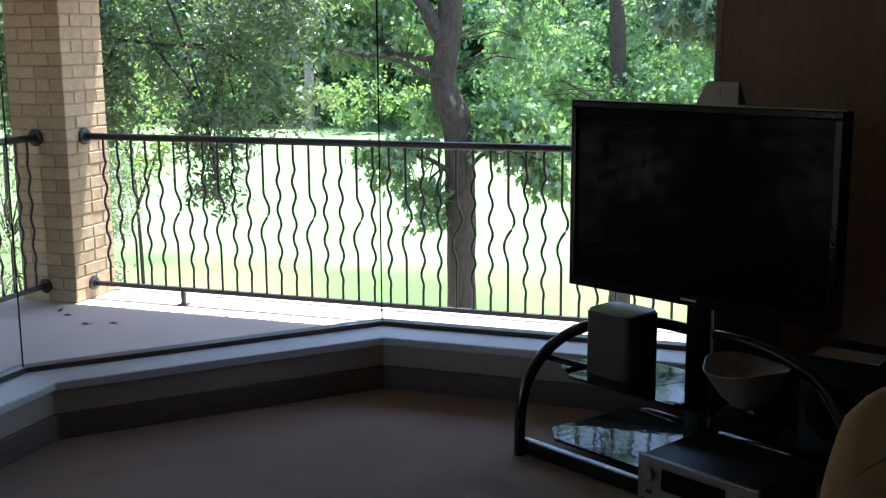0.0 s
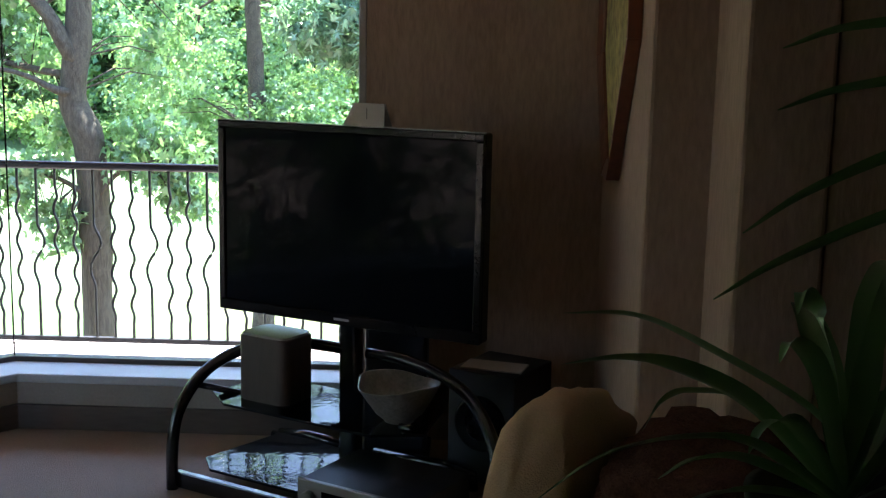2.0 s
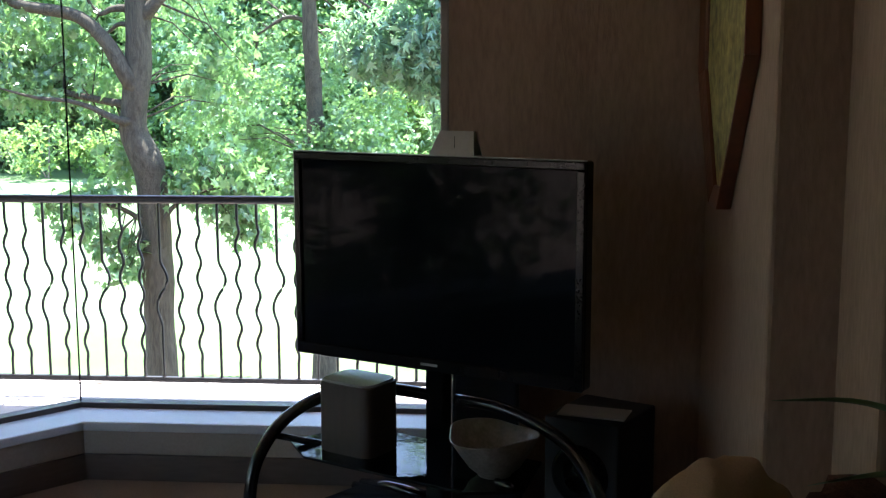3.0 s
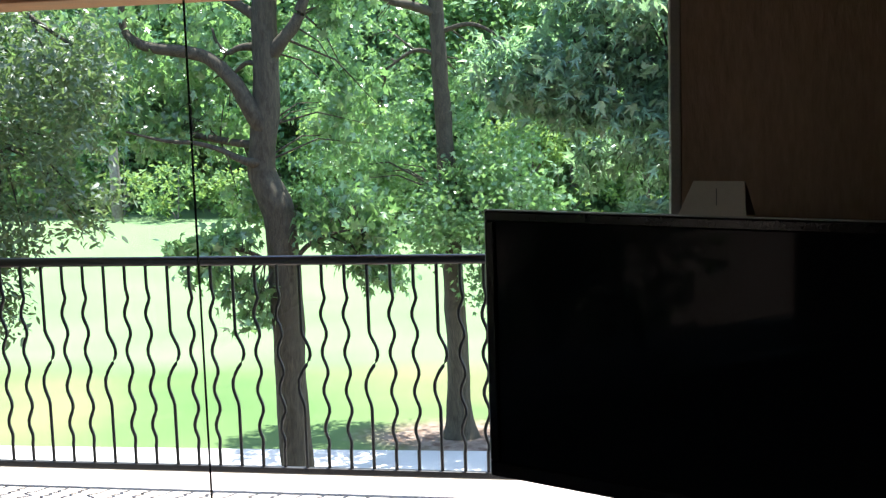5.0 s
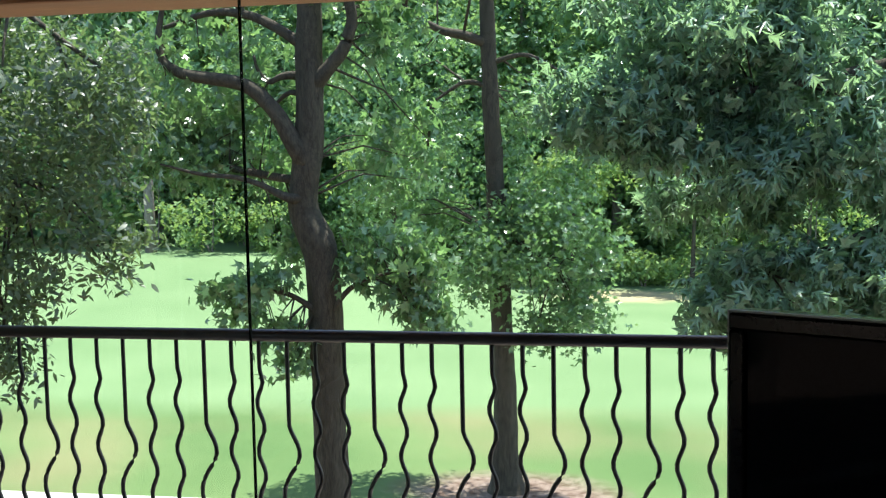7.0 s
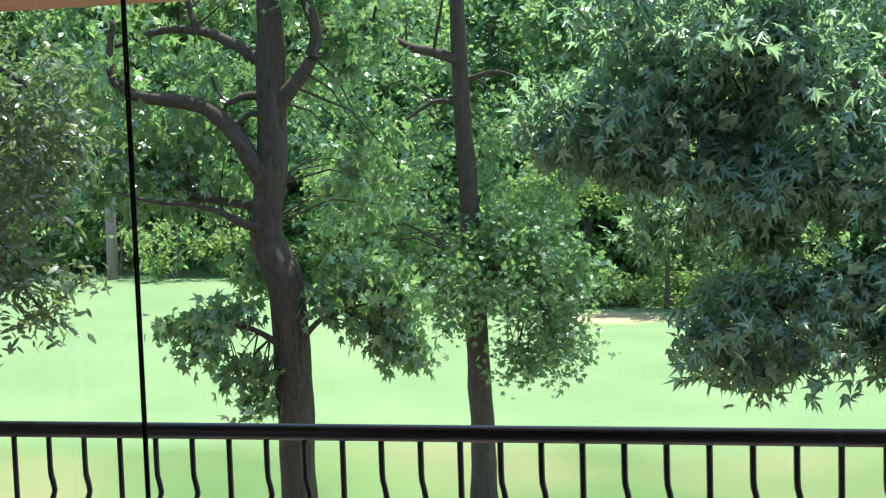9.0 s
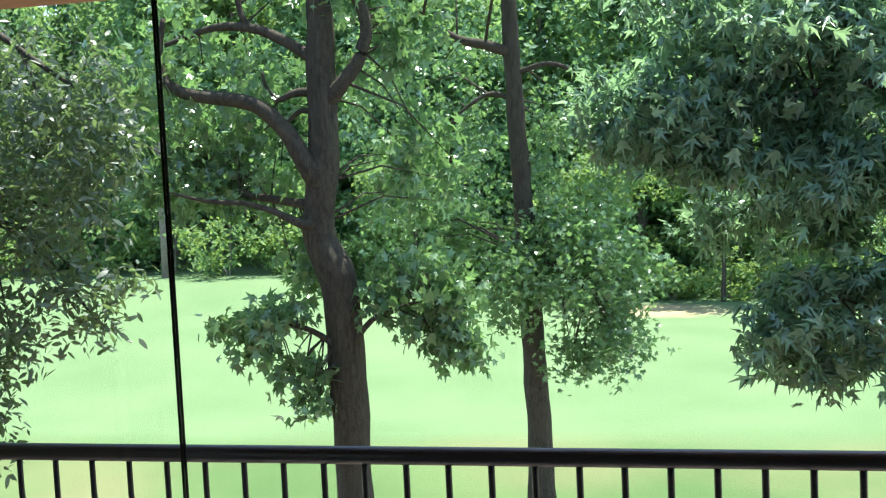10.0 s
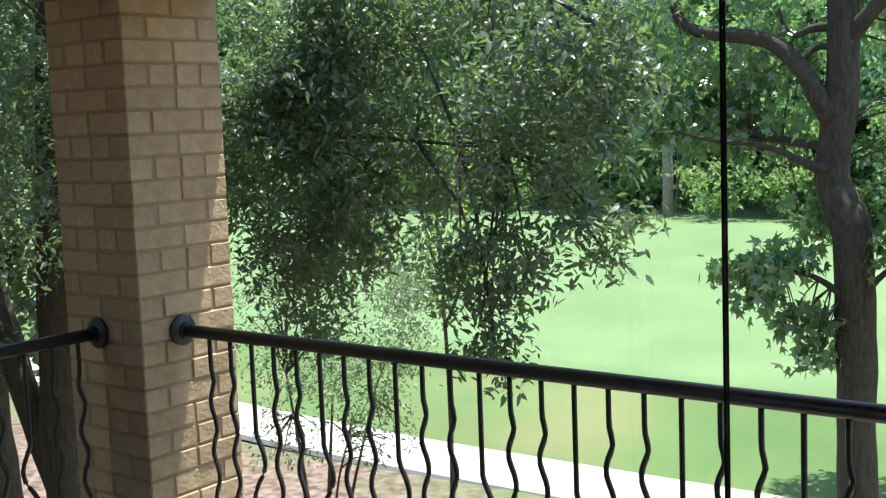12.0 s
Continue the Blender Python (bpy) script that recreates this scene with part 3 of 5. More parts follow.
def build_bowl():
    b = thing("bowl", "grey mottled stoneware bowl with a wavy rim on the glass shelf", "bowl", STAND @ pose(0.295, -0.09, 0.309))
    bm = lathe([(0.05, 0), (0.052, 0.006), (0.08, 0.03), (0.112, 0.08), (0.136, 0.122), (0.140, 0.128), (0.134, 0.128), (0.106, 0.082), (0.074, 0.038), (0.02, 0.022)], 40)
    for v in bm.verts:
        a, k = math.atan2(v.co.y, v.co.x), v.co.z / 0.128
        v.co.xy *= 1 + 0.035 * k * math.cos(6 * a)
        v.co.z += 0.012 * k * k * math.cos(2 * a + 0.6)
    part("bowl_body", bm, M_BOWL, b, smooth=True)
    return b


build_bowl()


def build_receiver():
    under = thing("media_player", "black media player on the carpet under the receiver", "media player", STAND @ pose(0.42, -0.50, 0.0))
    part("body", box(-0.2, 0.2, -0.02, 0.135, 0.012, 0.090, 0.004), M_BLACKP, under)
    for x in (-0.17, 0.17):
        part("foot", lathe([(0.016, 0), (0.018, 0.012)], 12), M_BLACKP, under, loc=(x, 0.02, 0))
        part("foot", lathe([(0.016, 0), (0.018, 0.012)], 12), M_BLACKP, under, loc=(x, 0.115, 0))
    r = thing("receiver", "silver-fronted stereo receiver with round knobs and a dark display", "receiver", STAND @ pose(0.42, -0.52, 0.0935))
    part("cover", box(-0.205, 0.205, 0.012, 0.32, 0.0, 0.135, 0.003), M_BLACKP, r, "black metal cover")
    part("front_panel", box(-0.21, 0.21, -0.004, 0.0115, 0.0, 0.138, 0.003), M_SILVER, r, "brushed silver front panel")
    part("display", box(-0.12, 0.105, -0.007, -0.0045, 0.045, 0.112, 0.001), M_SCREEN, r, "dark display window")
    for x, rad in ((-0.165, 0.022), (0.16, 0.028)):
        bm = lathe([(rad, 0), (rad, 0.014), (rad * 0.9, 0.018), (rad * 0.3, 0.018)], 24)
        bmesh.ops.rotate(bm, verts=bm.verts, cent=(0, 0, 0), matrix=Matrix.Rotation(radians(90), 3, "X"))
        part("knob", bm, M_SILVER, r, "round silver knob", loc=(x, -0.005, 0.085))
    for k in range(7):
        part("button", box(-0.1 + k * 0.031, -0.082 + k * 0.031, -0.0075, -0.0045, 0.018, 0.026, 0.001), M_SILVER, r)
    part("button", box(-0.175, -0.155, -0.0075, -0.0045, 0.022, 0.034, 0.001), M_BLACKP, r)


build_receiver()


def build_card():
    c = thing("folded_card", "small pale card folded into a tent, on top of the television", "card", TV_POSE @ pose(0.075, 0.026, 0.6735))
    for side in (-1, 1):
        bm = bmesh.new()
        pts = [(-0.082, side * 0.028, 0), (0.075, side * 0.028, 0), (0.062, side * 0.004, 0.075), (-0.055, side * 0.004, 0.075)]
        f = bm.faces.new([bm.verts.new(p) for p in pts])
        got = bmesh.ops.extrude_face_region(bm, geom=[f])
        bmesh.ops.translate(bm, verts=[v for v in got["geom"] if isinstance(v, bmesh.types.BMVert)], vec=(0, -side * 0.002, 0))
        bmesh.ops.recalc_face_normals(bm, faces=bm.faces)
        part("leaf", bm, M_CARD, c)
    part("crease", box(0.004, 0.006, -0.0205, -0.0195, 0.012, 0.06), M_BLACKP, c, "dark line on the card").rotation_euler = (0, 0, 0)


build_card()


def build_subwoofer():
    s = thing("subwoofer", "black subwoofer box standing on the carpet beside the stand", "speaker", STAND @ pose(0.42, 0.38, 0.0))
    part("cabinet", box(-0.13, 0.13, -0.14, 0.16, 0.012, 0.41, 0.006), M_BLACKP, s)
    bm = lathe([(0.10, 0), (0.10, 0.004), (0.088, 0.008), (0.05, -0.004), (0.02, 0.004)], 28)
    bmesh.ops.rotate(bm, verts=bm.verts, cent=(0, 0, 0), matrix=Matrix.Rotation(radians(90), 3, "X"))
    part("cone", bm, M_TVCASE, s, "round black speaker cone", smooth=True, loc=(0, -0.1415, 0.23))
    for x in (-0.1, 0.1):
        for y in (-0.11, 0.13):
            part("foot", lathe([(0.014, 0), (0.016, 0.012)], 10), M_BLACKP, s, loc=(x, y, 0))
    e = thing("envelope", "pale pinkish envelope lying on the subwoofer", "envelope", STAND @ pose(0.42, 0.34, 0.4105, 0, 0, 12))
    part("sheet", box(-0.11, 0.11, -0.06, 0.06, 0.0, 0.006, 0.001), M_CARD, e)
    # added dark box filling the dark panel between jamb and stand column
    k = thing("upright_box", "dark upright box standing behind the television against the wall", "speaker", pose(-0.455, 4.155, FLOOR_Z))
    part("plinth", box(-0.13, 0.13, -0.11, 0.11, 0.0, 0.02, 0.004), M_BLACKP, k)
    part("cabinet", box(-0.115, 0.115, -0.095, 0.10, 0.0205, 0.78, 0.006), M_BLACKP, k)
    part("grille", box(-0.105, 0.105, -0.103, -0.0955, 0.04, 0.765, 0.003), M_CLOTH, k, "dark grey cloth grille")


build_subwoofer()


# ---------- armchair, throw, plant, picture ----------
def cushion(name, sx, sy, sz, mat, parent, m, puff=0.5, label="", lump=0.02, grain=2.3):
    bm = bmesh.new()
    bmesh.ops.create_cube(bm, size=1)
    bmesh.ops.subdivide_edges(bm, edges=bm.edges[:], cuts=11, use_grid_fill=True)
    for v in bm.verts:
        c = v.co * 2
        s = Vector((c.x * math.sqrt(1 - c.y ** 2 / 2 - c.z ** 2 / 2 + c.y ** 2 * c.z ** 2 / 3), c.y * math.sqrt(1 - c.z ** 2 / 2 - c.x ** 2 / 2 + c.z ** 2 * c.x ** 2 / 3), c.z * math.sqrt(1 - c.x ** 2 / 2 - c.y ** 2 / 2 + c.x ** 2 * c.y ** 2 / 3)))
        q = c.lerp(s, puff)
        q += s.normalized() * lump * noise.noise(q * grain + Vector((sx, sy, 3)))
        v.co = (q.x * sx / 2, q.y * sy / 2, q.z * sz / 2)
    ob = part(name, bm, mat, parent, label, smooth=True)
    ob.matrix_basis = m
    return ob


def build_armchair():
    c = thing("armchair", "overstuffed beige armchair with rounded arms", "armchair", pose(0.40, 2.07, FLOOR_Z, 0, 0, 60))
    cushion("base", 0.74, 0.72, 0.30, M_CHAIR, c, pose(0, 0, 0.19), 0.18)
    cushion("seat_cushion", 0.52, 0.60, 0.17, M_CHAIR, c, pose(0, -0.04, 0.41), 0.35)
    cushion("backrest", 0.44, 0.20, 0.66, M_CHAIR, c, pose(-0.08, 0.425, 0.50, 7, 5, 0), 0.60, lump=0.10)
    for s in (-1, 1):
        cushion("arm", 0.2, 0.74, 0.40, M_CHAIR, c, pose(0.34 * s, 0.0, 0.36), 0.4)
        for y in (-0.28, 0.28):
            part("foot", lathe([(0.02, 0), (0.026, 0.05)], 12), M_TABLE, c, loc=(0.3 * s, y, 0))
    return c


build_armchair()
throw = cushion("throw_blanket", 0.60, 0.56, 0.36, M_THROW, None, pose(0.40, 2.07, FLOOR_Z, 0, 0, 60) @ pose(0.02, 0.05, 0.575, 6, 0, 0), 0.6, lump=0.24, grain=3.8)
tagged(throw, "dark brown knitted throw bunched on the armchair", "blanket")


def strap_leaf(points, width, lean=0.0):
    """One long strap leaf with a folded midrib, along a line of points; it narrows to the stalk and to the tip."""
    bm = bmesh.new()
    line = [Vector(p[:3]) for p in smooth_line([(*p, 1.0) for p in points], 6)]
    rows, k = [], len(line) - 1
    for i, p in enumerate(line):
        t = i / k
        d = (line[min(i + 1, k)] - line[max(i - 1, 0)]).normalized()
        side = d.cross(Vector((0, 0, 1)))
        side = side.normalized() if side.length > 0.05 else Vector((1, 0, 0))
        side = Matrix.Rotation(radians(lean), 3, d) @ side
        up = side.cross(d)
        w = width * (0.45 + 0.55 * math.sin(min(1, t * 2.0) * math.pi / 2)) * (1 - max(0, t - 0.5) / 0.5) ** 0.75 + 0.0008
        rows.append([bm.verts.new(p + side * w * a + up * abs(a) * w * 0.3) for a in (-1, -0.5, 0, 0.5, 1)])
    for r0, r1 in zip(rows, rows[1:]):
        for j in range(4):
            bm.faces.new((r0[j], r0[j + 1], r1[j + 1], r1[j]))
    return bm


def arching(root, tip, lift):
    """Points of a leaf that rises from its root and bows over to its tip."""
    a, b = Vector(root), Vector(tip)
    return [tuple(a.lerp(b, t) + Vector((0, 0, lift * 4 * t * (1 - t)))) for t in (0, 0.3, 0.6, 0.85, 1)]


def build_plant():
    """A strap-leaved plant on a stand beside the armchair."""
    px, py = 0.275, 1.30
    t = thing("plant_stand", "dark wooden plant stand", "plant stand", pose(px, py, FLOOR_Z))
    part("top", lathe([(0.13, 0.77), (0.14, 0.78), (0.14, 0.795), (0.13, 0.805)], 28), M_TABLE, t)
    for a in (45, 135, 225, 315):
        x, y = 0.105 * math.cos(radians(a)), 0.105 * math.sin(radians(a))
        part("leg", tube([(x * 1.15, y * 1.15, 0), (x, y, 0.3), (x * 0.9, y * 0.9, 0.772)], [0.014, 0.016, 0.018], 8), M_TABLE, t)
    base = FLOOR_Z + 0.806
    p = thing("potted_plant", "potted plant with broad dark green arching strap leaves", "plant", pose(px, py, base))
    part("pot", lathe([(0.08, 0), (0.10, 0.05), (0.115, 0.13), (0.12, 0.165), (0.108, 0.165), (0.10, 0.15)], 28), M_POT, p, smooth=True)
    part("soil", lathe([(0.101, 0.145), (0.06, 0.152), (0.02, 0.152)], 20), M_SOIL, p)
    root = (0, 0, 0.15)
    # tips and bends of the leaves, from the root
    shapes = [
        ([(-0.03, 0.01, 0.25), (-0.17, 0.06, 0.328), (-0.25, 0.10, 0.356), (-0.34, 0.12, 0.354)], 0.020),
        ([(-0.12, -0.03, 0.275), (-0.22, -0.07, 0.332), (-0.29, -0.10, 0.352), (-0.36, -0.12, 0.350)], 0.024),
        ([(-0.01, 0.03, 0.30), (-0.035, 0.06, 0.376), (-0.06, 0.03, 0.408), (-0.07, 0.01, 0.385)], 0.016),
        ([(-0.045, -0.02, 0.31), (-0.09, -0.05, 0.365), (-0.11, -0.07, 0.345)], 0.015),
        ([(0.025, 0.03, 0.31), (0.045, 0.06, 0.42)], 0.016),
        ([(-0.10, 0.06, 0.252), (-0.17, 0.10, 0.258), (-0.205, 0.12, 0.238), (-0.23, 0.12, 0.198)], 0.014),
        ([(-0.14, -0.12, 0.262), (-0.24, -0.20, 0.296), (-0.325, -0.26, 0.297), (-0.40, -0.30, 0.26)], 0.013),
        ([(-0.125, -0.06, 0.22), (-0.197, -0.10, 0.24), (-0.25, -0.13, 0.226)], 0.017),
        ([(-0.165, -0.15, 0.222), (-0.265, -0.25, 0.235)], 0.016),
        ([(0.04, -0.02, 0.31), (0.058, -0.05, 0.41)], 0.015),
        ([(0.035, -0.10, 0.30), (0.05, -0.20, 0.345)], 0.014),
        ([(-0.08, -0.05, 0.265), (-0.13, -0.10, 0.277), (-0.15, -0.12, 0.255)], 0.015)]
    for bends, width in shapes:
        part("leaf", strap_leaf([root] + bends, width, 25), M_STRAP, p, smooth=True)
    rng = random.Random(5)
    for k in range(9):
        a = radians(-70 + 160 * k / 8 + rng.uniform(-8, 8))
        r, h = rng.uniform(0.22, 0.36), rng.uniform(0.22, 0.42)
        part("leaf", strap_leaf(arching(root, (r * math.cos(a), r * math.sin(a), h), 0.06), rng.uniform(0.014, 0.024)), M_STRAP, p, smooth=True)


def build_tall_plant():
    """A tall cane plant whose long narrow leaves hang out from the crown."""
    p = thing("tall_plant", "tall cane plant with long narrow dark drooping leaves", "plant", pose(0.56, 1.06, FLOOR_Z))
    part("pot", lathe([(0.10, 0), (0.12, 0.06), (0.145, 0.22), (0.15, 0.27), (0.137, 0.27), (0.13, 0.25)], 28), M_POT, p, smooth=True)
    part("soil", lathe([(0.131, 0.245), (0.06, 0.252), (0.02, 0.252)], 20), M_SOIL, p)
    part("cane", tube([(0, 0, 0.24), (0.012, 0.0, 0.6), (-0.008, 0.01, 1.0), (0.0, 0.0, 1.38)], [0.022, 0.019, 0.018, 0.016], 10), M_TABLE, p, smooth=True)
    root = (0, 0, 1.36)
    for tip, lift, width in (((-0.498, 0.056, 1.246), 0.062, 0.0085), ((-0.471, 0.063, 1.314), 0.085, 0.0085), ((-0.443, 0.067, 1.439), 0.07, 0.007), ((-0.442, 0.068, 1.50), 0.085, 0.007)):
        part("leaf", strap_leaf(arching(root, tip, lift), width, 60), M_STRAP, p, smooth=True)
    rng = random.Random(8)
    for k in range(22):
        a = radians(-105 + 200 * k / 21 + rng.uniform(-6, 6))
        r, h = rng.uniform(0.28, 0.42), rng.uniform(1.22, 1.60)
        part("leaf", strap_leaf(arching(root, (r * math.cos(a), r * math.sin(a), h), rng.uniform(0.05, 0.1)), rng.uniform(0.007, 0.011)), M_STRAP, p, smooth=True)


build_plant()
build_tall_plant()


def build_picture():
    p = thing("picture", "elongated octagonal painting in a dark mahogany frame on the wall", "picture")
    ring = [(3.39, 1.67), (3.76, 1.215), (3.92, 1.215), (4.22, 1.62), (4.22, 2.02), (3.92, 2.46), (3.76, 2.46), (3.39, 2.02)]
    cy, cz = 3.82, 1.84
    inner = [(cy + (y - cy) * 0.84, cz + (z - cz) * 0.90) for y, z in ring]
    k = len(ring)
    for i in range(k):
        j = (i + 1) % k
        bm = bmesh.new()
        quad = [ring[i], ring[j], inner[j], inner[i]]
        back = [bm.verts.new((0.298, y, z)) for y, z in quad]
        front = [bm.verts.new((0.298 - d, y, z)) for (y, z), d in zip(quad, (0.045, 0.045, 0.03, 0.03))]
        bm.faces.new(front)
        bm.faces.new(back[::-1])
        for m in range(4):
            bm.faces.new((back[m], back[(m + 1) % 4], front[(m + 1) % 4], front[m]))
        bmesh.ops.recalc_face_normals(bm, faces=bm.faces)
        bmesh.ops.bevel(bm, geom=bm.edges[:], offset=0.003, segments=1, affect="EDGES")
        part("frame_side", bm, M_PICFRAME, p)
    bm = bmesh.new()
    back = [bm.verts.new((0.298, y, z)) for y, z in inner]
    front = [bm.verts.new((0.278, y, z)) for y, z in inner]
    bm.faces.new(front)
    bm.faces.new(back[::-1])
    for m in range(k):
        bm.faces.new((back[m], back[(m + 1) % k], front[(m + 1) % k], front[m]))
    bmesh.ops.recalc_face_normals(bm, faces=bm.faces)
    part("canvas", bm, M_PICTURE, p, "painted canvas in ochre and green")


build_picture()


# ---------- trees ----------
def frames_for(n, rng, up=0.35):
    """Random leaf axes: along, across and normal; a low value of up lets the leaves hang."""
    nrm = rng.normal(size=(n, 3))
    nrm[:, 2] = np.abs(nrm[:, 2]) * min(1, 0.45 + up) + up
    nrm /= np.linalg.norm(nrm, axis=1, keepdims=True)
    along = rng.normal(size=(n, 3))
    along[:, 2] -= 0.55
    along -= (along * nrm).sum(1, keepdims=True) * nrm
    along /= np.linalg.norm(along, axis=1, keepdims=True)
    return along, np.cross(nrm, along), nrm


def star_outline(notch=0.21, curl=0.10):
    """A five-lobed leaf: outline points in leaf lengths, from the stalk round; notch is the depth between lobes, curl the droop of the tips."""
    tips = ((-125, 0.55), (-62, 0.9), (0, 1.0), (62, 0.9), (125, 0.55))
    pts = [(0.0, 0.0, 0.0)]
    for k, (a, r) in enumerate(tips):
        if k:
            m = (a + tips[k - 1][0]) / 2
            pts.append((0.34 + notch * math.cos(radians(m)), notch * math.sin(radians(m)), 0.0))
        pts.append((0.34 + 0.62 * r * math.cos(radians(a)), 0.62 * r * math.sin(radians(a)), -curl * r))
    return np.array(pts)


LEAF_STAR = (star_outline(), [(0, i, i + 1) for i in range(1, 9)])
LEAF_DEEP_STAR = (star_outline(0.14, 0.26), [(0, i, i + 1) for i in range(1, 9)])
LEAF_OVAL = (np.array([(0, 0, 0), (0.35, 0.17, 0.03), (0.35, -0.17, 0.03), (0.75, 0.12, 0.0), (0.75, -0.12, 0.0), (1.0, 0, -0.05)]), [(0, 2, 1), (1, 2, 4, 3), (3, 4, 5)])
LEAF_KITE = (np.array([(0, 0, 0), (0.45, 0.27, 0.06), (1.0, 0, -0.06), (0.45, -0.27, 0.06)]), [(0, 3, 2), (0, 2, 1)])


def leaves_mesh(name, centers, sizes, shape, rng, up=0.35):
    """All leaves of one crown as one mesh."""
    outline, faces = shape
    n, k = len(centers), len(outline)
    along, across, nrm = frames_for(n, rng, up)
    s = np.asarray(sizes)[:, None, None]
    v = centers[:, None, :] + s * (outline[None, :, 0:1] * along[:, None, :] + outline[None, :, 1:2] * across[:, None, :] + outline[None, :, 2:3] * nrm[:, None, :])
    verts = v.reshape(-1, 3)
    me = bpy.data.meshes.new(name)
    sizes_f = np.array([len(f) for f in faces])
    loops = np.concatenate([np.array(f) for f in faces])
    all_loops = (np.arange(n)[:, None] * k + loops[None, :]).ravel()
    starts = np.concatenate([[0], np.cumsum(np.tile(sizes_f, n))[:-1]])
    me.vertices.add(len(verts))
    me.vertices.foreach_set("co", verts.astype(np.float32).ravel())
    me.loops.add(len(all_loops))
    me.loops.foreach_set("vertex_index", all_loops.astype(np.int32))
    me.polygons.add(len(starts))
    me.polygons.foreach_set("loop_start", starts.astype(np.int32))
    me.update(calc_edges=True)
    me.validate()
    return me


def cloud(volumes, rng, per_clump, spread, hollow=0.25):
    """Leaf places: clumps scattered through rounded volumes (centre, radii, number of clumps), with sprays hanging from each."""
    out = []
    for c, r, count in volumes:
        d = rng.normal(size=(count, 3))
        d /= np.linalg.norm(d, axis=1, keepdims=True)
        rad = (hollow + (1 - hollow) * rng.random(count)) ** 0.55
        p = np.array(c) + d * rad[:, None] * np.array(r)
        p += np.array([[noise.noise(Vector(q) * 0.9), noise.noise(Vector(q) * 0.9 + Vector((7, 0, 0))), noise.noise(Vector(q) * 0.9 + Vector((0, 9, 0)))] for q in p]) * np.array(r) * 0.55
        way = d + np.array([0, 0, -0.35])
        way /= np.linalg.norm(way, axis=1, keepdims=True)
        t = rng.random((count, per_clump, 1))
        q = p[:, None, :] + way[:, None, :] * (t - 0.3) * spread * 1.6 + rng.normal(size=(count, per_clump, 3)) * spread * 0.42
        out.append(q.reshape(-1, 3))
    return np.concatenate(out)


def tree(name, label, limbs, volumes, leaf, mat, size, per_clump, spread, seed, bark=None, sides=10, twigs=0, up=0.35):
    """A tree: trunk and limbs as bent tapering tubes, twigs, and a crown of separate leaves."""
    bark = bark or M_BARK
    t = thing(name, label, "tree")
    for k, line in enumerate(limbs):
        pts = smooth_line(line, 6)
        bm = tube([tuple(p[:3]) for p in pts], [max(0.006, p[3]) for p in pts], sides if k else sides + 6, wobble=0.22)
        part("trunk" if k == 0 else "limb", bm, bark, t, smooth=True)
    rng = np.random.default_rng(seed)
    if twigs:
        bm = bmesh.new()
        anchors = [Vector(p[:3]) for line in limbs[1:] or limbs for p in smooth_line(line, 3)]
        for c, r, count in volumes:
            for i in range(twigs):
                d = rng.normal(size=3)
                d /= np.linalg.norm(d)
                end = Vector(np.array(c) + d * np.array(r) * rng.uniform(0.4, 0.95))
                a = min(anchors, key=lambda q: (q - end).length + rng.random() * 0.8)
                if (a - end).length > 3.2:
                    a = Vector(c)
                mid = a.lerp(end, 0.5) + Vector((0, 0, 0.12 * (a - end).length))
                w = 0.010 + 0.006 * (a - end).length
                tube([a, mid, end], [w, w * 0.6, 0.004], 5, bm=bm)
        part("twigs", bm, bark, t, smooth=True)
    centers = cloud(volumes, rng, per_clump, spread)
    me = leaves_mesh("crown", centers, size * (0.65 + 0.7 * rng.random(len(centers))), leaf, rng, up)
    me.materials.append(mat)
    crown = new("crown", me)
    crown.parent = t
    return t


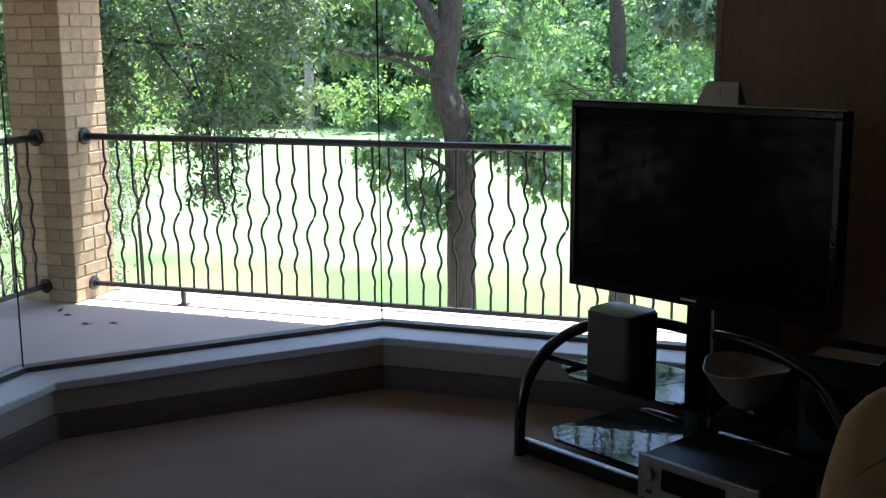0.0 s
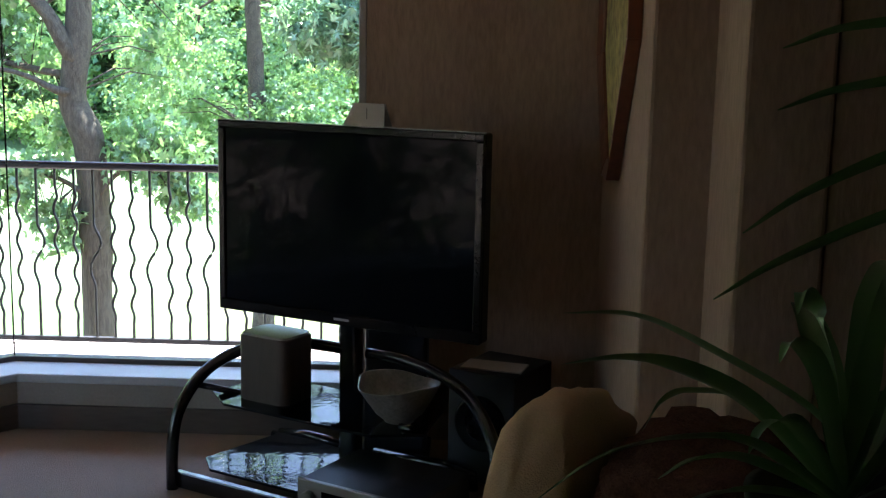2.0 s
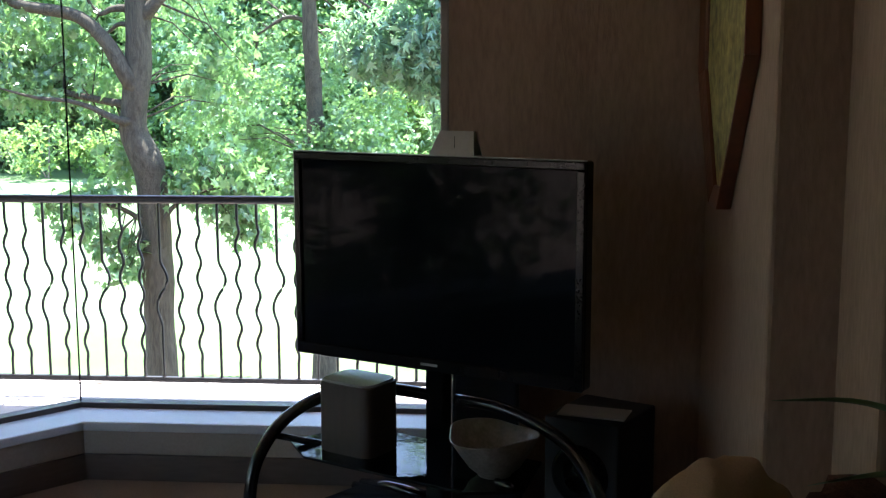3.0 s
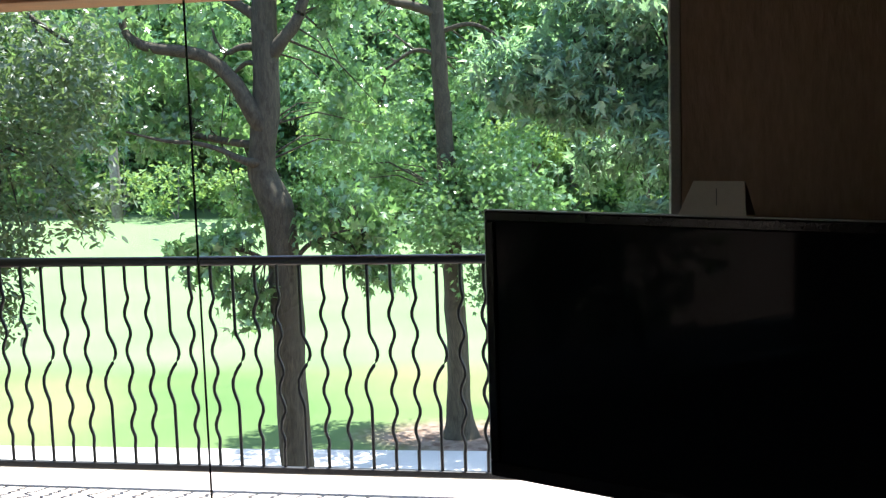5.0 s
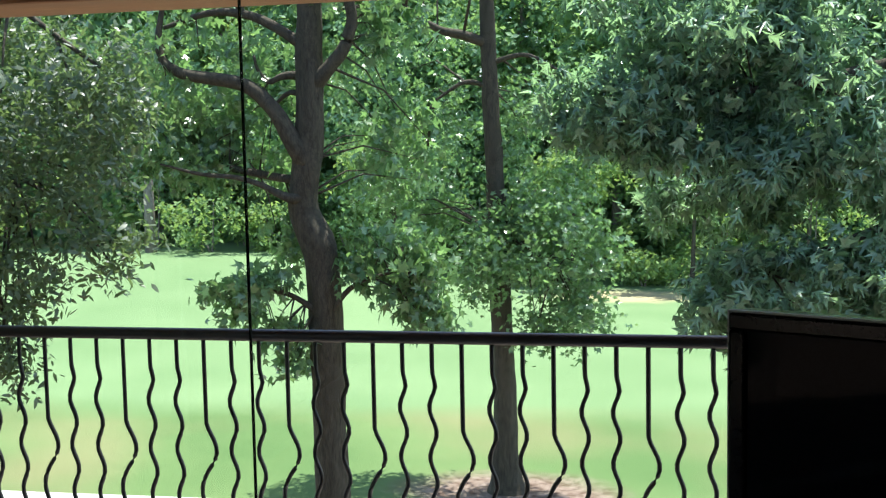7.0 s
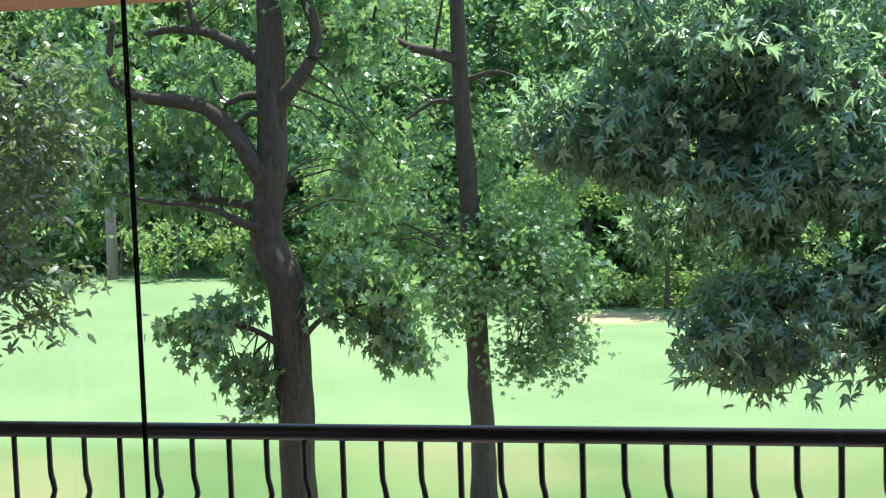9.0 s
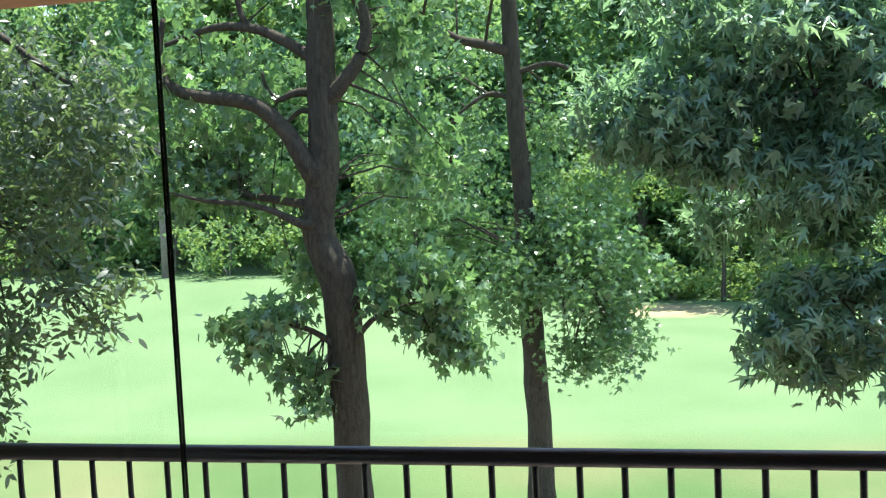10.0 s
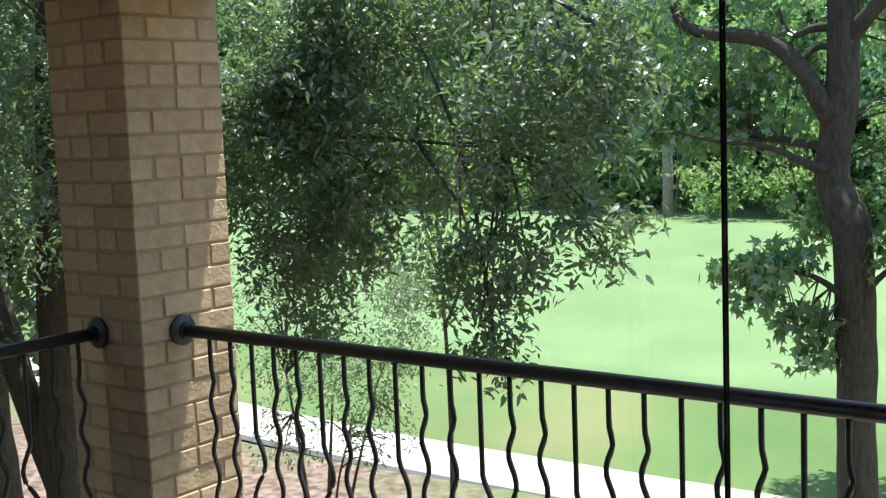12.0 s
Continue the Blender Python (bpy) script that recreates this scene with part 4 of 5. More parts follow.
# the sweetgum in front of the path
tree("tree", "tall sweetgum with a bent grey-brown trunk by the path",
     [[(-5.70, 16.5, -4.3, 0.34), (-5.70, 16.5, -3.9, 0.26), (-5.72, 16.5, -3.0, 0.226), (-5.735, 16.5, -1.6, 0.224), (-5.76, 16.5, -0.35, 0.222), (-5.80, 16.5, 0.16, 0.222), (-5.83, 16.5, 0.42, 0.232), (-5.99, 16.5, 0.80, 0.195), (-6.01, 16.5, 1.08, 0.188), (-5.95, 16.5, 1.5, 0.195), (-5.89, 16.5, 1.9, 0.185), (-5.87, 16.5, 2.55, 0.178), (-5.88, 16.5, 3.0, 0.165), (-5.86, 16.5, 3.6, 0.155), (-5.8, 16.5, 6.5, 0.09)],
      [(-5.96, 16.45, 1.50, 0.15), (-6.07, 16.35, 1.72, 0.125), (-6.27, 16.3, 2.12, 0.11), (-6.54, 16.3, 2.41, 0.10), (-6.82, 16.3, 2.54, 0.092), (-7.25, 16.3, 2.61, 0.08), (-7.58, 16.3, 2.68, 0.072), (-7.82, 16.3, 2.84, 0.06), (-7.88, 16.3, 3.11, 0.05), (-7.8, 16.3, 3.6, 0.03)],
      [(-5.85, 16.5, 2.45, 0.12), (-5.57, 16.4, 2.70, 0.09), (-5.37, 16.4, 2.96, 0.082), (-5.27, 16.4, 3.25, 0.075), (-5.30, 16.4, 3.52, 0.066), (-5.40, 16.4, 3.74, 0.058), (-5.44, 16.4, 4.1, 0.04)],
      [(-5.88, 16.5, 2.95, 0.085), (-6.05, 16.5, 3.06, 0.075), (-6.36, 16.5, 3.26, 0.065), (-6.71, 16.5, 3.42, 0.058), (-7.22, 16.5, 3.47, 0.045), (-7.89, 16.5, 3.30, 0.03)],
      [(-6.74, 16.5, 3.42, 0.045), (-6.86, 16.5, 3.60, 0.04), (-6.92, 16.5, 4.0, 0.03)],
      [(-5.95, 16.45, 1.02, 0.085), (-6.12, 16.3, 1.03, 0.065), (-6.33, 16.3, 1.11, 0.052), (-6.54, 16.3, 1.21, 0.04), (-6.89, 16.3, 1.31, 0.032), (-7.32, 16.2, 1.36, 0.024), (-7.83, 16.1, 1.5, 0.012)],
      [(-6.0, 16.5, 1.25, 0.07), (-6.5, 16.7, 1.30, 0.055), (-7.2, 16.9, 1.42, 0.05), (-7.9, 17.0, 1.55, 0.03)],
      [(-5.9, 16.55, 2.60, 0.075), (-6.15, 16.6, 2.63, 0.062), (-6.32, 16.6, 2.61, 0.05), (-6.48, 16.6, 2.55, 0.035), (-6.62, 16.6, 2.70, 0.026), (-6.68, 16.6, 2.9, 0.018)],
      [(-5.92, 16.5, 2.35, 0.05), (-6.2, 16.6, 2.40, 0.035), (-6.45, 16.7, 2.25, 0.02)],
      [(-5.75, 16.4, -0.6, 0.05), (-5.3, 16.4, -0.1, 0.03), (-4.6, 16.4, 0.1, 0.015)],
      [(-5.85, 16.4, -0.45, 0.05), (-6.3, 16.3, -0.2, 0.03), (-7.1, 16.2, -0.2, 0.015)]],
     [((-6.55, 16.2, -0.10), (0.55, 0.4, 0.12), 24), ((-7.1, 16.2, -0.24), (0.28, 0.3, 0.10), 10), ((-6.85, 16.2, -0.52), (0.16, 0.2, 0.10), 7), ((-6.2, 16.2, -0.78), (0.26, 0.25, 0.12), 12), ((-6.12, 16.2, -1.1), (0.18, 0.2, 0.10), 8),
      ((-4.85, 16.5, 0.28), (0.58, 0.45, 0.40), 64), ((-4.45, 16.5, -0.42), (0.3, 0.28, 0.42), 36), ((-7.8, 17.0, 1.6), (1.3, 0.5, 0.35), 80),
      ((-7.6, 17.1, 2.75), (1.7, 0.7, 0.85), 150), ((-5.6, 16.9, 4.6), (2.4, 1.6, 1.0), 140), ((-6.25, 17.0, 0.5), (0.35, 0.4, 0.25), 20), ((-5.0, 17.5, 1.7), (0.6, 0.6, 0.8), 45), ((-7.0, 17.2, 1.8), (0.9, 0.6, 0.6), 45), ((-5.0, 17.0, 3.3), (0.35, 0.4, 0.45), 26)],
     LEAF_STAR, M_LEAF_MAPLE, 0.165, 12, 0.18, 11, twigs=9, up=0.1)

# the straighter tree beyond the path
tree("tree", "slender sweetgum with a dark straight trunk beyond the path",
     [[(-4.02, 20.7, -4.35, 0.5), (-4.02, 20.7, -4.05, 0.33), (-4.03, 20.7, -3.6, 0.22), (-4.05, 20.7, -2.3, 0.182), (-4.10, 20.7, -0.7, 0.165), (-4.14, 20.7, 0.8, 0.155), (-4.2, 20.7, 2.4, 0.14), (-4.24, 20.7, 4.0, 0.12), (-4.25, 20.7, 7.0, 0.07)],
      [(-4.2, 20.7, 3.3, 0.09), (-4.6, 20.5, 3.45, 0.075), (-5.0, 20.4, 3.55, 0.06), (-5.5, 20.3, 3.9, 0.04)],
      [(-4.2, 20.7, 2.6, 0.05), (-4.6, 20.6, 2.7, 0.035), (-5.1, 20.5, 2.4, 0.02)],
      [(-4.15, 20.7, 0.2, 0.05), (-3.7, 20.4, 0.1, 0.035), (-3.1, 20.2, -0.3, 0.02)],
      [(-4.2, 20.7, 3.0, 0.05), (-3.6, 20.6, 3.1, 0.035), (-3.0, 20.5, 2.8, 0.02)]],
     [((-3.3, 20.3, -0.1), (0.95, 0.8, 0.72), 240), ((-2.75, 20.2, -0.95), (0.45, 0.5, 0.36), 60), ((-3.45, 20.2, -1.25), (0.28, 0.3, 0.3), 24), ((-4.35, 20.5, -0.35), (0.3, 0.4, 0.4), 40), ((-5.8, 21.6, 2.3), (1.4, 1.1, 1.9), 250), ((-5.9, 21.6, 0.7), (1.0, 0.8, 0.5), 90),
      ((-3.3, 21.4, 2.0), (0.9, 0.8, 1.5), 160), ((-4.2, 21.2, 5.8), (3.0, 2.0, 1.4), 220), ((-3.5, 20.9, 0.4), (0.7, 0.6, 0.5), 70)],
     LEAF_STAR, M_LEAF_MAPLE, 0.115, 14, 0.24, 23, twigs=7)

# the dark sweetgum whose boughs hang in from the side
tree("tree", "dense dark green sweetgum with large starry leaves and drooping boughs",
     [[(2.6, 14.6, -4.3, 0.42), (2.6, 14.6, -3.8, 0.3), (2.5, 14.6, -1.0, 0.26), (2.4, 14.6, 2.0, 0.22), (2.3, 14.6, 6.0, 0.15)],
      [(2.4, 14.6, 2.0, 0.1), (1.2, 14.3, 2.4, 0.07), (0.0, 14.1, 2.2, 0.045), (-1.4, 14.0, 2.1, 0.02)],
      [(2.5, 14.6, 0.8, 0.09), (1.3, 14.2, 0.9, 0.06), (0.3, 13.9, 0.6, 0.04), (-0.6, 13.8, 0.2, 0.02)],
      [(2.4, 14.6, 1.4, 0.07), (1.0, 14.9, 1.35, 0.05), (-0.4, 15.0, 1.2, 0.03), (-1.6, 15.1, 1.05, 0.012)],
      [(2.3, 14.6, 3.6, 0.09), (1.0, 14.4, 4.0, 0.06), (-0.6, 14.3, 3.7, 0.03)]],
     [((-0.05, 13.8, 0.16), (0.95, 0.75, 0.42), 135), ((-1.55, 14.0, 2.0), (0.95, 0.7, 0.6), 140), ((0.1, 14.2, 1.95), (1.15, 0.8, 0.95), 210), ((0.3, 14.9, 4.9), (2.2, 1.4, 0.8), 45), ((1.8, 14.4, 1.4), (1.3, 1.0, 1.9), 260), ((-0.9, 15.0, 1.0), (0.9, 0.5, 0.22), 60), ((-0.9, 13.9, 2.95), (0.9, 0.7, 0.5), 90)],
     LEAF_DEEP_STAR, M_LEAF_GUM, 0.175, 15, 0.20, 37, twigs=8, up=0.25)

# the oak beside the balcony
tree("tree", "evergreen oak with fine dark leaves overhanging the balcony corner",
     [[(-10.7, 9.4, -4.3, 0.4), (-10.7, 9.4, -3.6, 0.28), (-10.75, 9.4, -1.0, 0.24), (-10.6, 9.4, 1.0, 0.22), (-10.3, 9.4, 4.0, 0.16)],
      [(-10.75, 9.5, -2.2, 0.16), (-11.3, 9.3, -0.6, 0.14), (-12.0, 9.2, 1.6, 0.12), (-12.4, 9.2, 4.0, 0.08)],
      [(-10.6, 9.4, 1.4, 0.10), (-9.2, 9.4, 2.5, 0.06), (-7.6, 9.4, 2.95, 0.04), (-6.0, 9.3, 2.85, 0.026), (-4.9, 9.2, 2.2, 0.012)],
      [(-9.6, 9.4, 2.1, 0.05), (-8.2, 9.4, 1.7, 0.03), (-6.9, 9.5, 1.6, 0.016), (-5.7, 9.4, 1.5, 0.008)],
      [(-10.7, 9.4, 0.2, 0.09), (-11.5, 10.2, 1.2, 0.06), (-12.6, 10.8, 2.4, 0.03)]],
     [((-5.25, 9.3, 1.85), (0.52, 0.6, 0.70), 270), ((-6.3, 9.5, 2.55), (0.8, 0.7, 0.4), 220), ((-7.0, 9.6, 1.75), (0.6, 0.8, 0.95), 400), ((-7.7, 9.7, 1.45), (0.8, 0.9, 1.1), 560), ((-5.55, 9.0, 0.78), (0.36, 0.3, 0.28), 66), ((-4.95, 9.1, 1.0), (0.3, 0.3, 0.2), 32), ((-6.0, 9.7, 3.5), (2.4, 1.4, 0.7), 240), ((-9.4, 8.2, 2.0), (1.3, 1.2, 1.7), 420), ((-8.9, 10.0, 1.8), (1.1, 1.1, 1.6), 560), ((-11.5, 10.2, 1.9), (2.0, 1.4, 1.8), 600), ((-5.55, 8.95, 0.3), (0.14, 0.14, 0.22), 22)],
     LEAF_OVAL, M_LEAF_OAK, 0.072, 22, 0.125, 41, twigs=5)

# side oak; its dense top volume is added above the view to shade the pillar
tree("tree", "dense evergreen oak close beside the balcony",
     [[(-9.8, 3.4, -4.3, 0.38), (-9.8, 3.4, -3.4, 0.26), (-9.7, 3.5, 0.0, 0.22), (-9.5, 3.6, 3.5, 0.14)],
      [(-9.7, 3.5, 0.2, 0.12), (-8.9, 4.2, 1.2, 0.08), (-8.0, 5.2, 1.9, 0.03)],
      [(-9.6, 3.5, 1.0, 0.12), (-8.8, 2.6, 1.9, 0.08), (-7.9, 1.8, 2.4, 0.03)],
      [(-9.7, 3.5, -0.8, 0.09), (-9.0, 4.6, -0.2, 0.06), (-8.3, 5.8, 0.3, 0.02)]],
     [((-8.3, 5.4, 1.7), (1.0, 1.2, 1.5), 420), ((-8.2, 3.4, 1.9), (1.1, 1.4, 1.7), 420), ((-8.0, 1.2, 2.2), (1.1, 1.4, 1.7), 330), ((-8.6, 3.5, -0.2), (1.0, 2.2, 0.9), 300), ((-7.6, 2.4, 0.4), (0.9, 2.6, 2.0), 520), ((-7.8, 5.6, -0.2), (0.6, 0.8, 1.2), 160), ((-8.4, 3.8, 4.2), (1.7, 3.0, 0.8), 900), ((-10.6, 4.6, 3.6), (1.4, 2.6, 1.0), 420)],
     LEAF_OVAL, M_LEAF_OAK, 0.095, 16, 0.16, 47, twigs=12)

# oaks added out of view, to cut bounce light from the side ground
for k, (x, y) in enumerate(((-13.5, 2.0), (-14.5, 7.0), (-11.5, -3.0), (-16.5, 12.0), (-17.0, 3.5))):
    tree("tree", "unseen broad oak added to shade the side of the house",
         [[(x, y, -4.3, 0.36), (x, y, -2.0, 0.26), (x + 0.3, y, 1.5, 0.2), (x + 0.2, y, 5.5, 0.08)],
          [(x, y, -0.5, 0.12), (x + 1.2, y + 0.5, 1.0, 0.07), (x + 2.2, y + 0.8, 2.0, 0.03)],
          [(x, y, 0.2, 0.12), (x - 1.2, y - 0.5, 1.6, 0.07), (x - 2.0, y - 0.9, 2.6, 0.03)]],
         [((x + 1.0, y + 0.6, 1.6), (1.7, 1.8, 1.5), 150), ((x - 1.0, y - 0.5, 2.2), (1.7, 1.8, 1.6), 150), ((x, y, 4.4), (2.6, 2.6, 1.2), 240), ((x + 0.3, y, -0.8), (1.6, 1.6, 1.0), 110)],
         LEAF_KITE, M_LEAF_OAK, 0.20, 24, 0.34, 60 + k)

# added canopy above the view: keeps sun off the side lawn and near oaks
tree("tree", "unseen tall oak added so its high crown shades the side lawn",
     [[(-12.6, 6.2, -4.3, 0.42), (-12.6, 6.2, -2.0, 0.3), (-12.3, 6.4, 2.0, 0.24), (-12.0, 6.6, 7.5, 0.1)],
      [(-12.2, 6.4, 3.0, 0.12), (-10.6, 6.9, 4.4, 0.08), (-8.6, 7.4, 5.4, 0.03)],
      [(-12.1, 6.5, 4.0, 0.12), (-11.4, 4.6, 5.0, 0.08), (-10.4, 2.6, 5.8, 0.03)],
      [(-12.1, 6.5, 4.4, 0.10), (-12.6, 8.6, 5.4, 0.07), (-12.2, 10.2, 6.0, 0.03)]],
     [((-9.6, 6.6, 5.6), (2.6, 3.6, 0.9), 260), ((-12.4, 5.0, 6.4), (2.6, 3.4, 1.2), 240), ((-12.0, 9.0, 6.0), (2.8, 2.0, 1.0), 160)],
     LEAF_KITE, M_LEAF_OAK, 0.20, 24, 0.36, 53, twigs=6)

tree("tree", "slim young tree with sunlit yellow-green leaves by the path",
     [[(-10.6, 15.0, -4.3, 0.04), (-10.55, 15.0, -2.0, 0.028), (-10.65, 15.0, 0.5, 0.02), (-10.7, 15.0, 1.8, 0.012)],
      [(-10.6, 15.0, -1.0, 0.03), (-10.3, 15.0, -0.4, 0.02), (-10.1, 15.0, 0.1, 0.008)],
      [(-10.62, 15.0, -0.4, 0.03), (-10.9, 15.1, 0.2, 0.02), (-11.0, 15.1, 0.7, 0.008)]],
     [((-10.7, 15.0, 1.25), (0.36, 0.36, 0.75), 80), ((-10.6, 15.0, -0.1), (0.6, 0.5, 0.6), 80)],
     LEAF_OVAL, M_LEAF_BRIGHT, 0.11, 14, 0.16, 57, sides=6, twigs=10)

# thin-stemmed shrub below the balcony
tree("shrub", "thin-stemmed shrub with small leaves below the balcony",
     [[(-10.2, 12.2, -4.3, 0.03), (-10.15, 12.2, -2.6, 0.022), (-10.0, 12.2, -1.2, 0.012)],
      [(-10.2, 12.2, -4.2, 0.028), (-10.35, 12.1, -2.4, 0.02), (-10.6, 12.1, -1.0, 0.01)],
      [(-10.2, 12.25, -4.2, 0.026), (-9.95, 12.3, -2.6, 0.02), (-9.5, 12.3, -1.2, 0.01)],
      [(-10.15, 12.2, -3.2, 0.02), (-9.9, 12.1, -2.2, 0.014), (-9.7, 12.1, -1.6, 0.008)]],
     [((-10.0, 12.2, -0.3), (1.5, 0.9, 0.95), 330), ((-9.4, 12.2, -1.5), (0.5, 0.4, 0.35), 40), ((-10.5, 12.1, -1.7), (0.4, 0.4, 0.3), 25)],
     LEAF_OVAL, M_LEAF_OAK, 0.055, 22, 0.16, 43, sides=6, twigs=16)


def wood_tree(x, y, height, width, mat, seed, low=0.12, label="leafy tree at the edge of the woods"):
    """A tree of the far wood: straight trunk, a few limbs, and a crown of leaf clumps."""
    z = float(ground_z(x, y))
    rng = random.Random(seed)
    lean = rng.uniform(-0.6, 0.6)
    limbs = [[(x, y, z - 0.3, 0.30), (x, y, z + 0.3 * height, 0.22), (x + lean, y, z + 0.6 * height, 0.16), (x + lean, y, z + height * 0.95, 0.04)]]
    vols = []
    for k in range(9):
        f = low + (1 - low) * (k + 0.5) / 9
        w = width * (0.55 + 0.45 * math.sin(math.pi * min(1, f + 0.1)))
        a = rng.uniform(0, 6.28)
        c = (x + lean * f + 0.45 * w * math.cos(a), y + 0.35 * w * math.sin(a), z + f * height)
        limbs.append([(x + lean * f * 0.8, y, z + f * height * 0.85, 0.09), tuple((x + lean * f + c[0]) / 2 if i == 0 else ((y + c[1]) / 2 if i == 1 else c[2] - 0.3) for i in range(3)) + (0.06,), c + (0.02,)])
        vols.append((c, (w * 0.62, w * 0.55, height * 0.11), int(64 * (w / 3) ** 1.5) + 16))
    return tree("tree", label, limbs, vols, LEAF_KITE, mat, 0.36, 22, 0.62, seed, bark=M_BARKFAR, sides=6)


rw = random.Random(9)
row = []
for k in range(20):
    row.append((-58 + k * 3.6 + rw.uniform(-0.8, 0.8), 53 + rw.uniform(-1.5, 2.0), rw.uniform(12, 16), rw.uniform(2.8, 4.2)))
for k in range(17):
    row.append((-62 + k * 4.6 + rw.uniform(-1, 1), 60 + rw.uniform(-2, 2), rw.uniform(15, 21), rw.uniform(3.6, 5.0)))
for k, (x, y, h, w) in enumerate(row):
    wood_tree(x, y, h, w, M_LEAF_BRIGHT if k % 7 == 3 else M_LEAF_FAR, 100 + k)


for k, (x, y, w, h) in enumerate(((-0.8, 46.2, 2.4, 6.0), (-12.5, 46.5, 2.2, 5.0), (3.4, 46.5, 2.4, 6.5), (-5.4, 46.8, 2.0, 5.4))):
    z = float(ground_z(x, y))
    tree("tree", "small pale green tree out on the lawn's edge",
         [[(x, y, z - 0.2, 0.10), (x + 0.1, y, z + 0.4 * h, 0.07), (x + 0.2, y, z + 0.9 * h, 0.03)], [(x, y, z + 0.45 * h, 0.05), (x - 0.5 * w, y, z + 0.7 * h, 0.02)], [(x, y, z + 0.5 * h, 0.05), (x + 0.5 * w, y, z + 0.75 * h, 0.02)]],
         [((x, y, z + 0.85 * h), (w, w * 0.7, 0.22 * h), 120), ((x - 0.5, y, z + 0.68 * h), (w * 0.8, w * 0.6, 0.14 * h), 60)],
         LEAF_KITE, M_LEAF_BRIGHT, 0.22, 22, 0.32, 80 + k, sides=6, twigs=8)


def undergrowth():
    """The dark thicket under and behind the far trees."""
    rng = np.random.default_rng(77)
    n = 2600
    x = rng.uniform(-70, 25, n)
    y = rng.uniform(50.5, 63, n)
    z = ground_z(x, y) + rng.random(n) ** 1.6 * 5.5
    p = np.stack([x, y, z], -1)
    q = (p[:, None, :] + rng.normal(size=(n, 20, 3)) * 0.55).reshape(-1, 3)
    me = leaves_mesh("undergrowth", q, 0.42 * (0.6 + 0.8 * rng.random(len(q))), LEAF_KITE, rng)
    me.materials.append(M_LEAF_FAR)
    tagged(new("undergrowth", me), "dense leafy undergrowth at the edge of the woods", "undergrowth", kind="stuff")


undergrowth()


def far_wood():
    """Distant forest that closes the view behind the tree line."""
    rng = np.random.default_rng(78)
    n = 5200
    x = rng.uniform(-110, 60, n)
    y = rng.uniform(66, 84, n)
    z = -3.5 + rng.random(n) ** 0.9 * 22
    p = np.stack([x, y, z], -1)
    q = (p[:, None, :] + rng.normal(size=(n, 14, 3)) * 1.0).reshape(-1, 3)
    me = leaves_mesh("far_woods", q, 0.85 * (0.6 + 0.8 * rng.random(len(q))), LEAF_KITE, rng)
    me.materials.append(M_LEAF_FAR)
    tagged(new("far_woods", me), "far forest behind the golf course", "woods", kind="stuff")


far_wood()


def shrub(x, y, w, h, mat, seed, label):
    z = float(ground_z(x, y))
    limbs = [[(x, y, z - 0.2, 0.05), (x + 0.1, y, z + h * 0.4, 0.03), (x + 0.15, y, z + h * 0.8, 0.01)], [(x, y, z - 0.2, 0.04), (x - 0.3 * w, y, z + h * 0.5, 0.02), (x - 0.4 * w, y, z + h * 0.7, 0.01)]]
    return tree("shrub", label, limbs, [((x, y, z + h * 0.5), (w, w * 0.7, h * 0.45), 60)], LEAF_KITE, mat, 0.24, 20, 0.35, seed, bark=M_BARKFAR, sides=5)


for k, (x, y, w, h) in enumerate([(-20.5, 47.0, 2.2, 2.6), (-17.5, 47.5, 2.0, 2.2), (-14.5, 47.5, 1.8, 2.2), (-2.6, 47.0, 1.0, 1.3), (-0.6, 47.2, 1.4, 1.3), (1.8, 47.2, 1.5, 1.4), (-6.5, 47.5, 1.6, 2.2), (-32.0, 47.5, 2.6, 3.2), (-4.5, 48.5, 2.4, 4.6), (-9.5, 48.8, 2.2, 4.0), (0.5, 49.0, 2.2, 3.8), (3.8, 48.2, 2.4, 4.4), (-27.0, 48.6, 2.4, 3.6), (-36.5, 48.6, 3.0, 8.5), (-34.0, 48.2, 2.4, 6.0), (-24.0, 49.2, 2.4, 3.4), (-20.0, 49.6, 2.6, 4.6), (-16.0, 49.4, 2.4, 4.2), (-12.0, 49.8, 2.6, 4.8), (-41.0, 48.8, 2.8, 4.6), (-7.0, 50.0, 2.6, 4.4)]):
    shrub(x, y, w, h, M_LEAF_BRIGHT, 300 + k, "sunlit bright green shrub at the edge of the lawn")
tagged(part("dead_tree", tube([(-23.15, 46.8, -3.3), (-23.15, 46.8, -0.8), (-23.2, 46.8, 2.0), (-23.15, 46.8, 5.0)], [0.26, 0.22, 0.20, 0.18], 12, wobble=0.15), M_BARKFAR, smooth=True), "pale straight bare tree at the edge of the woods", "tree")


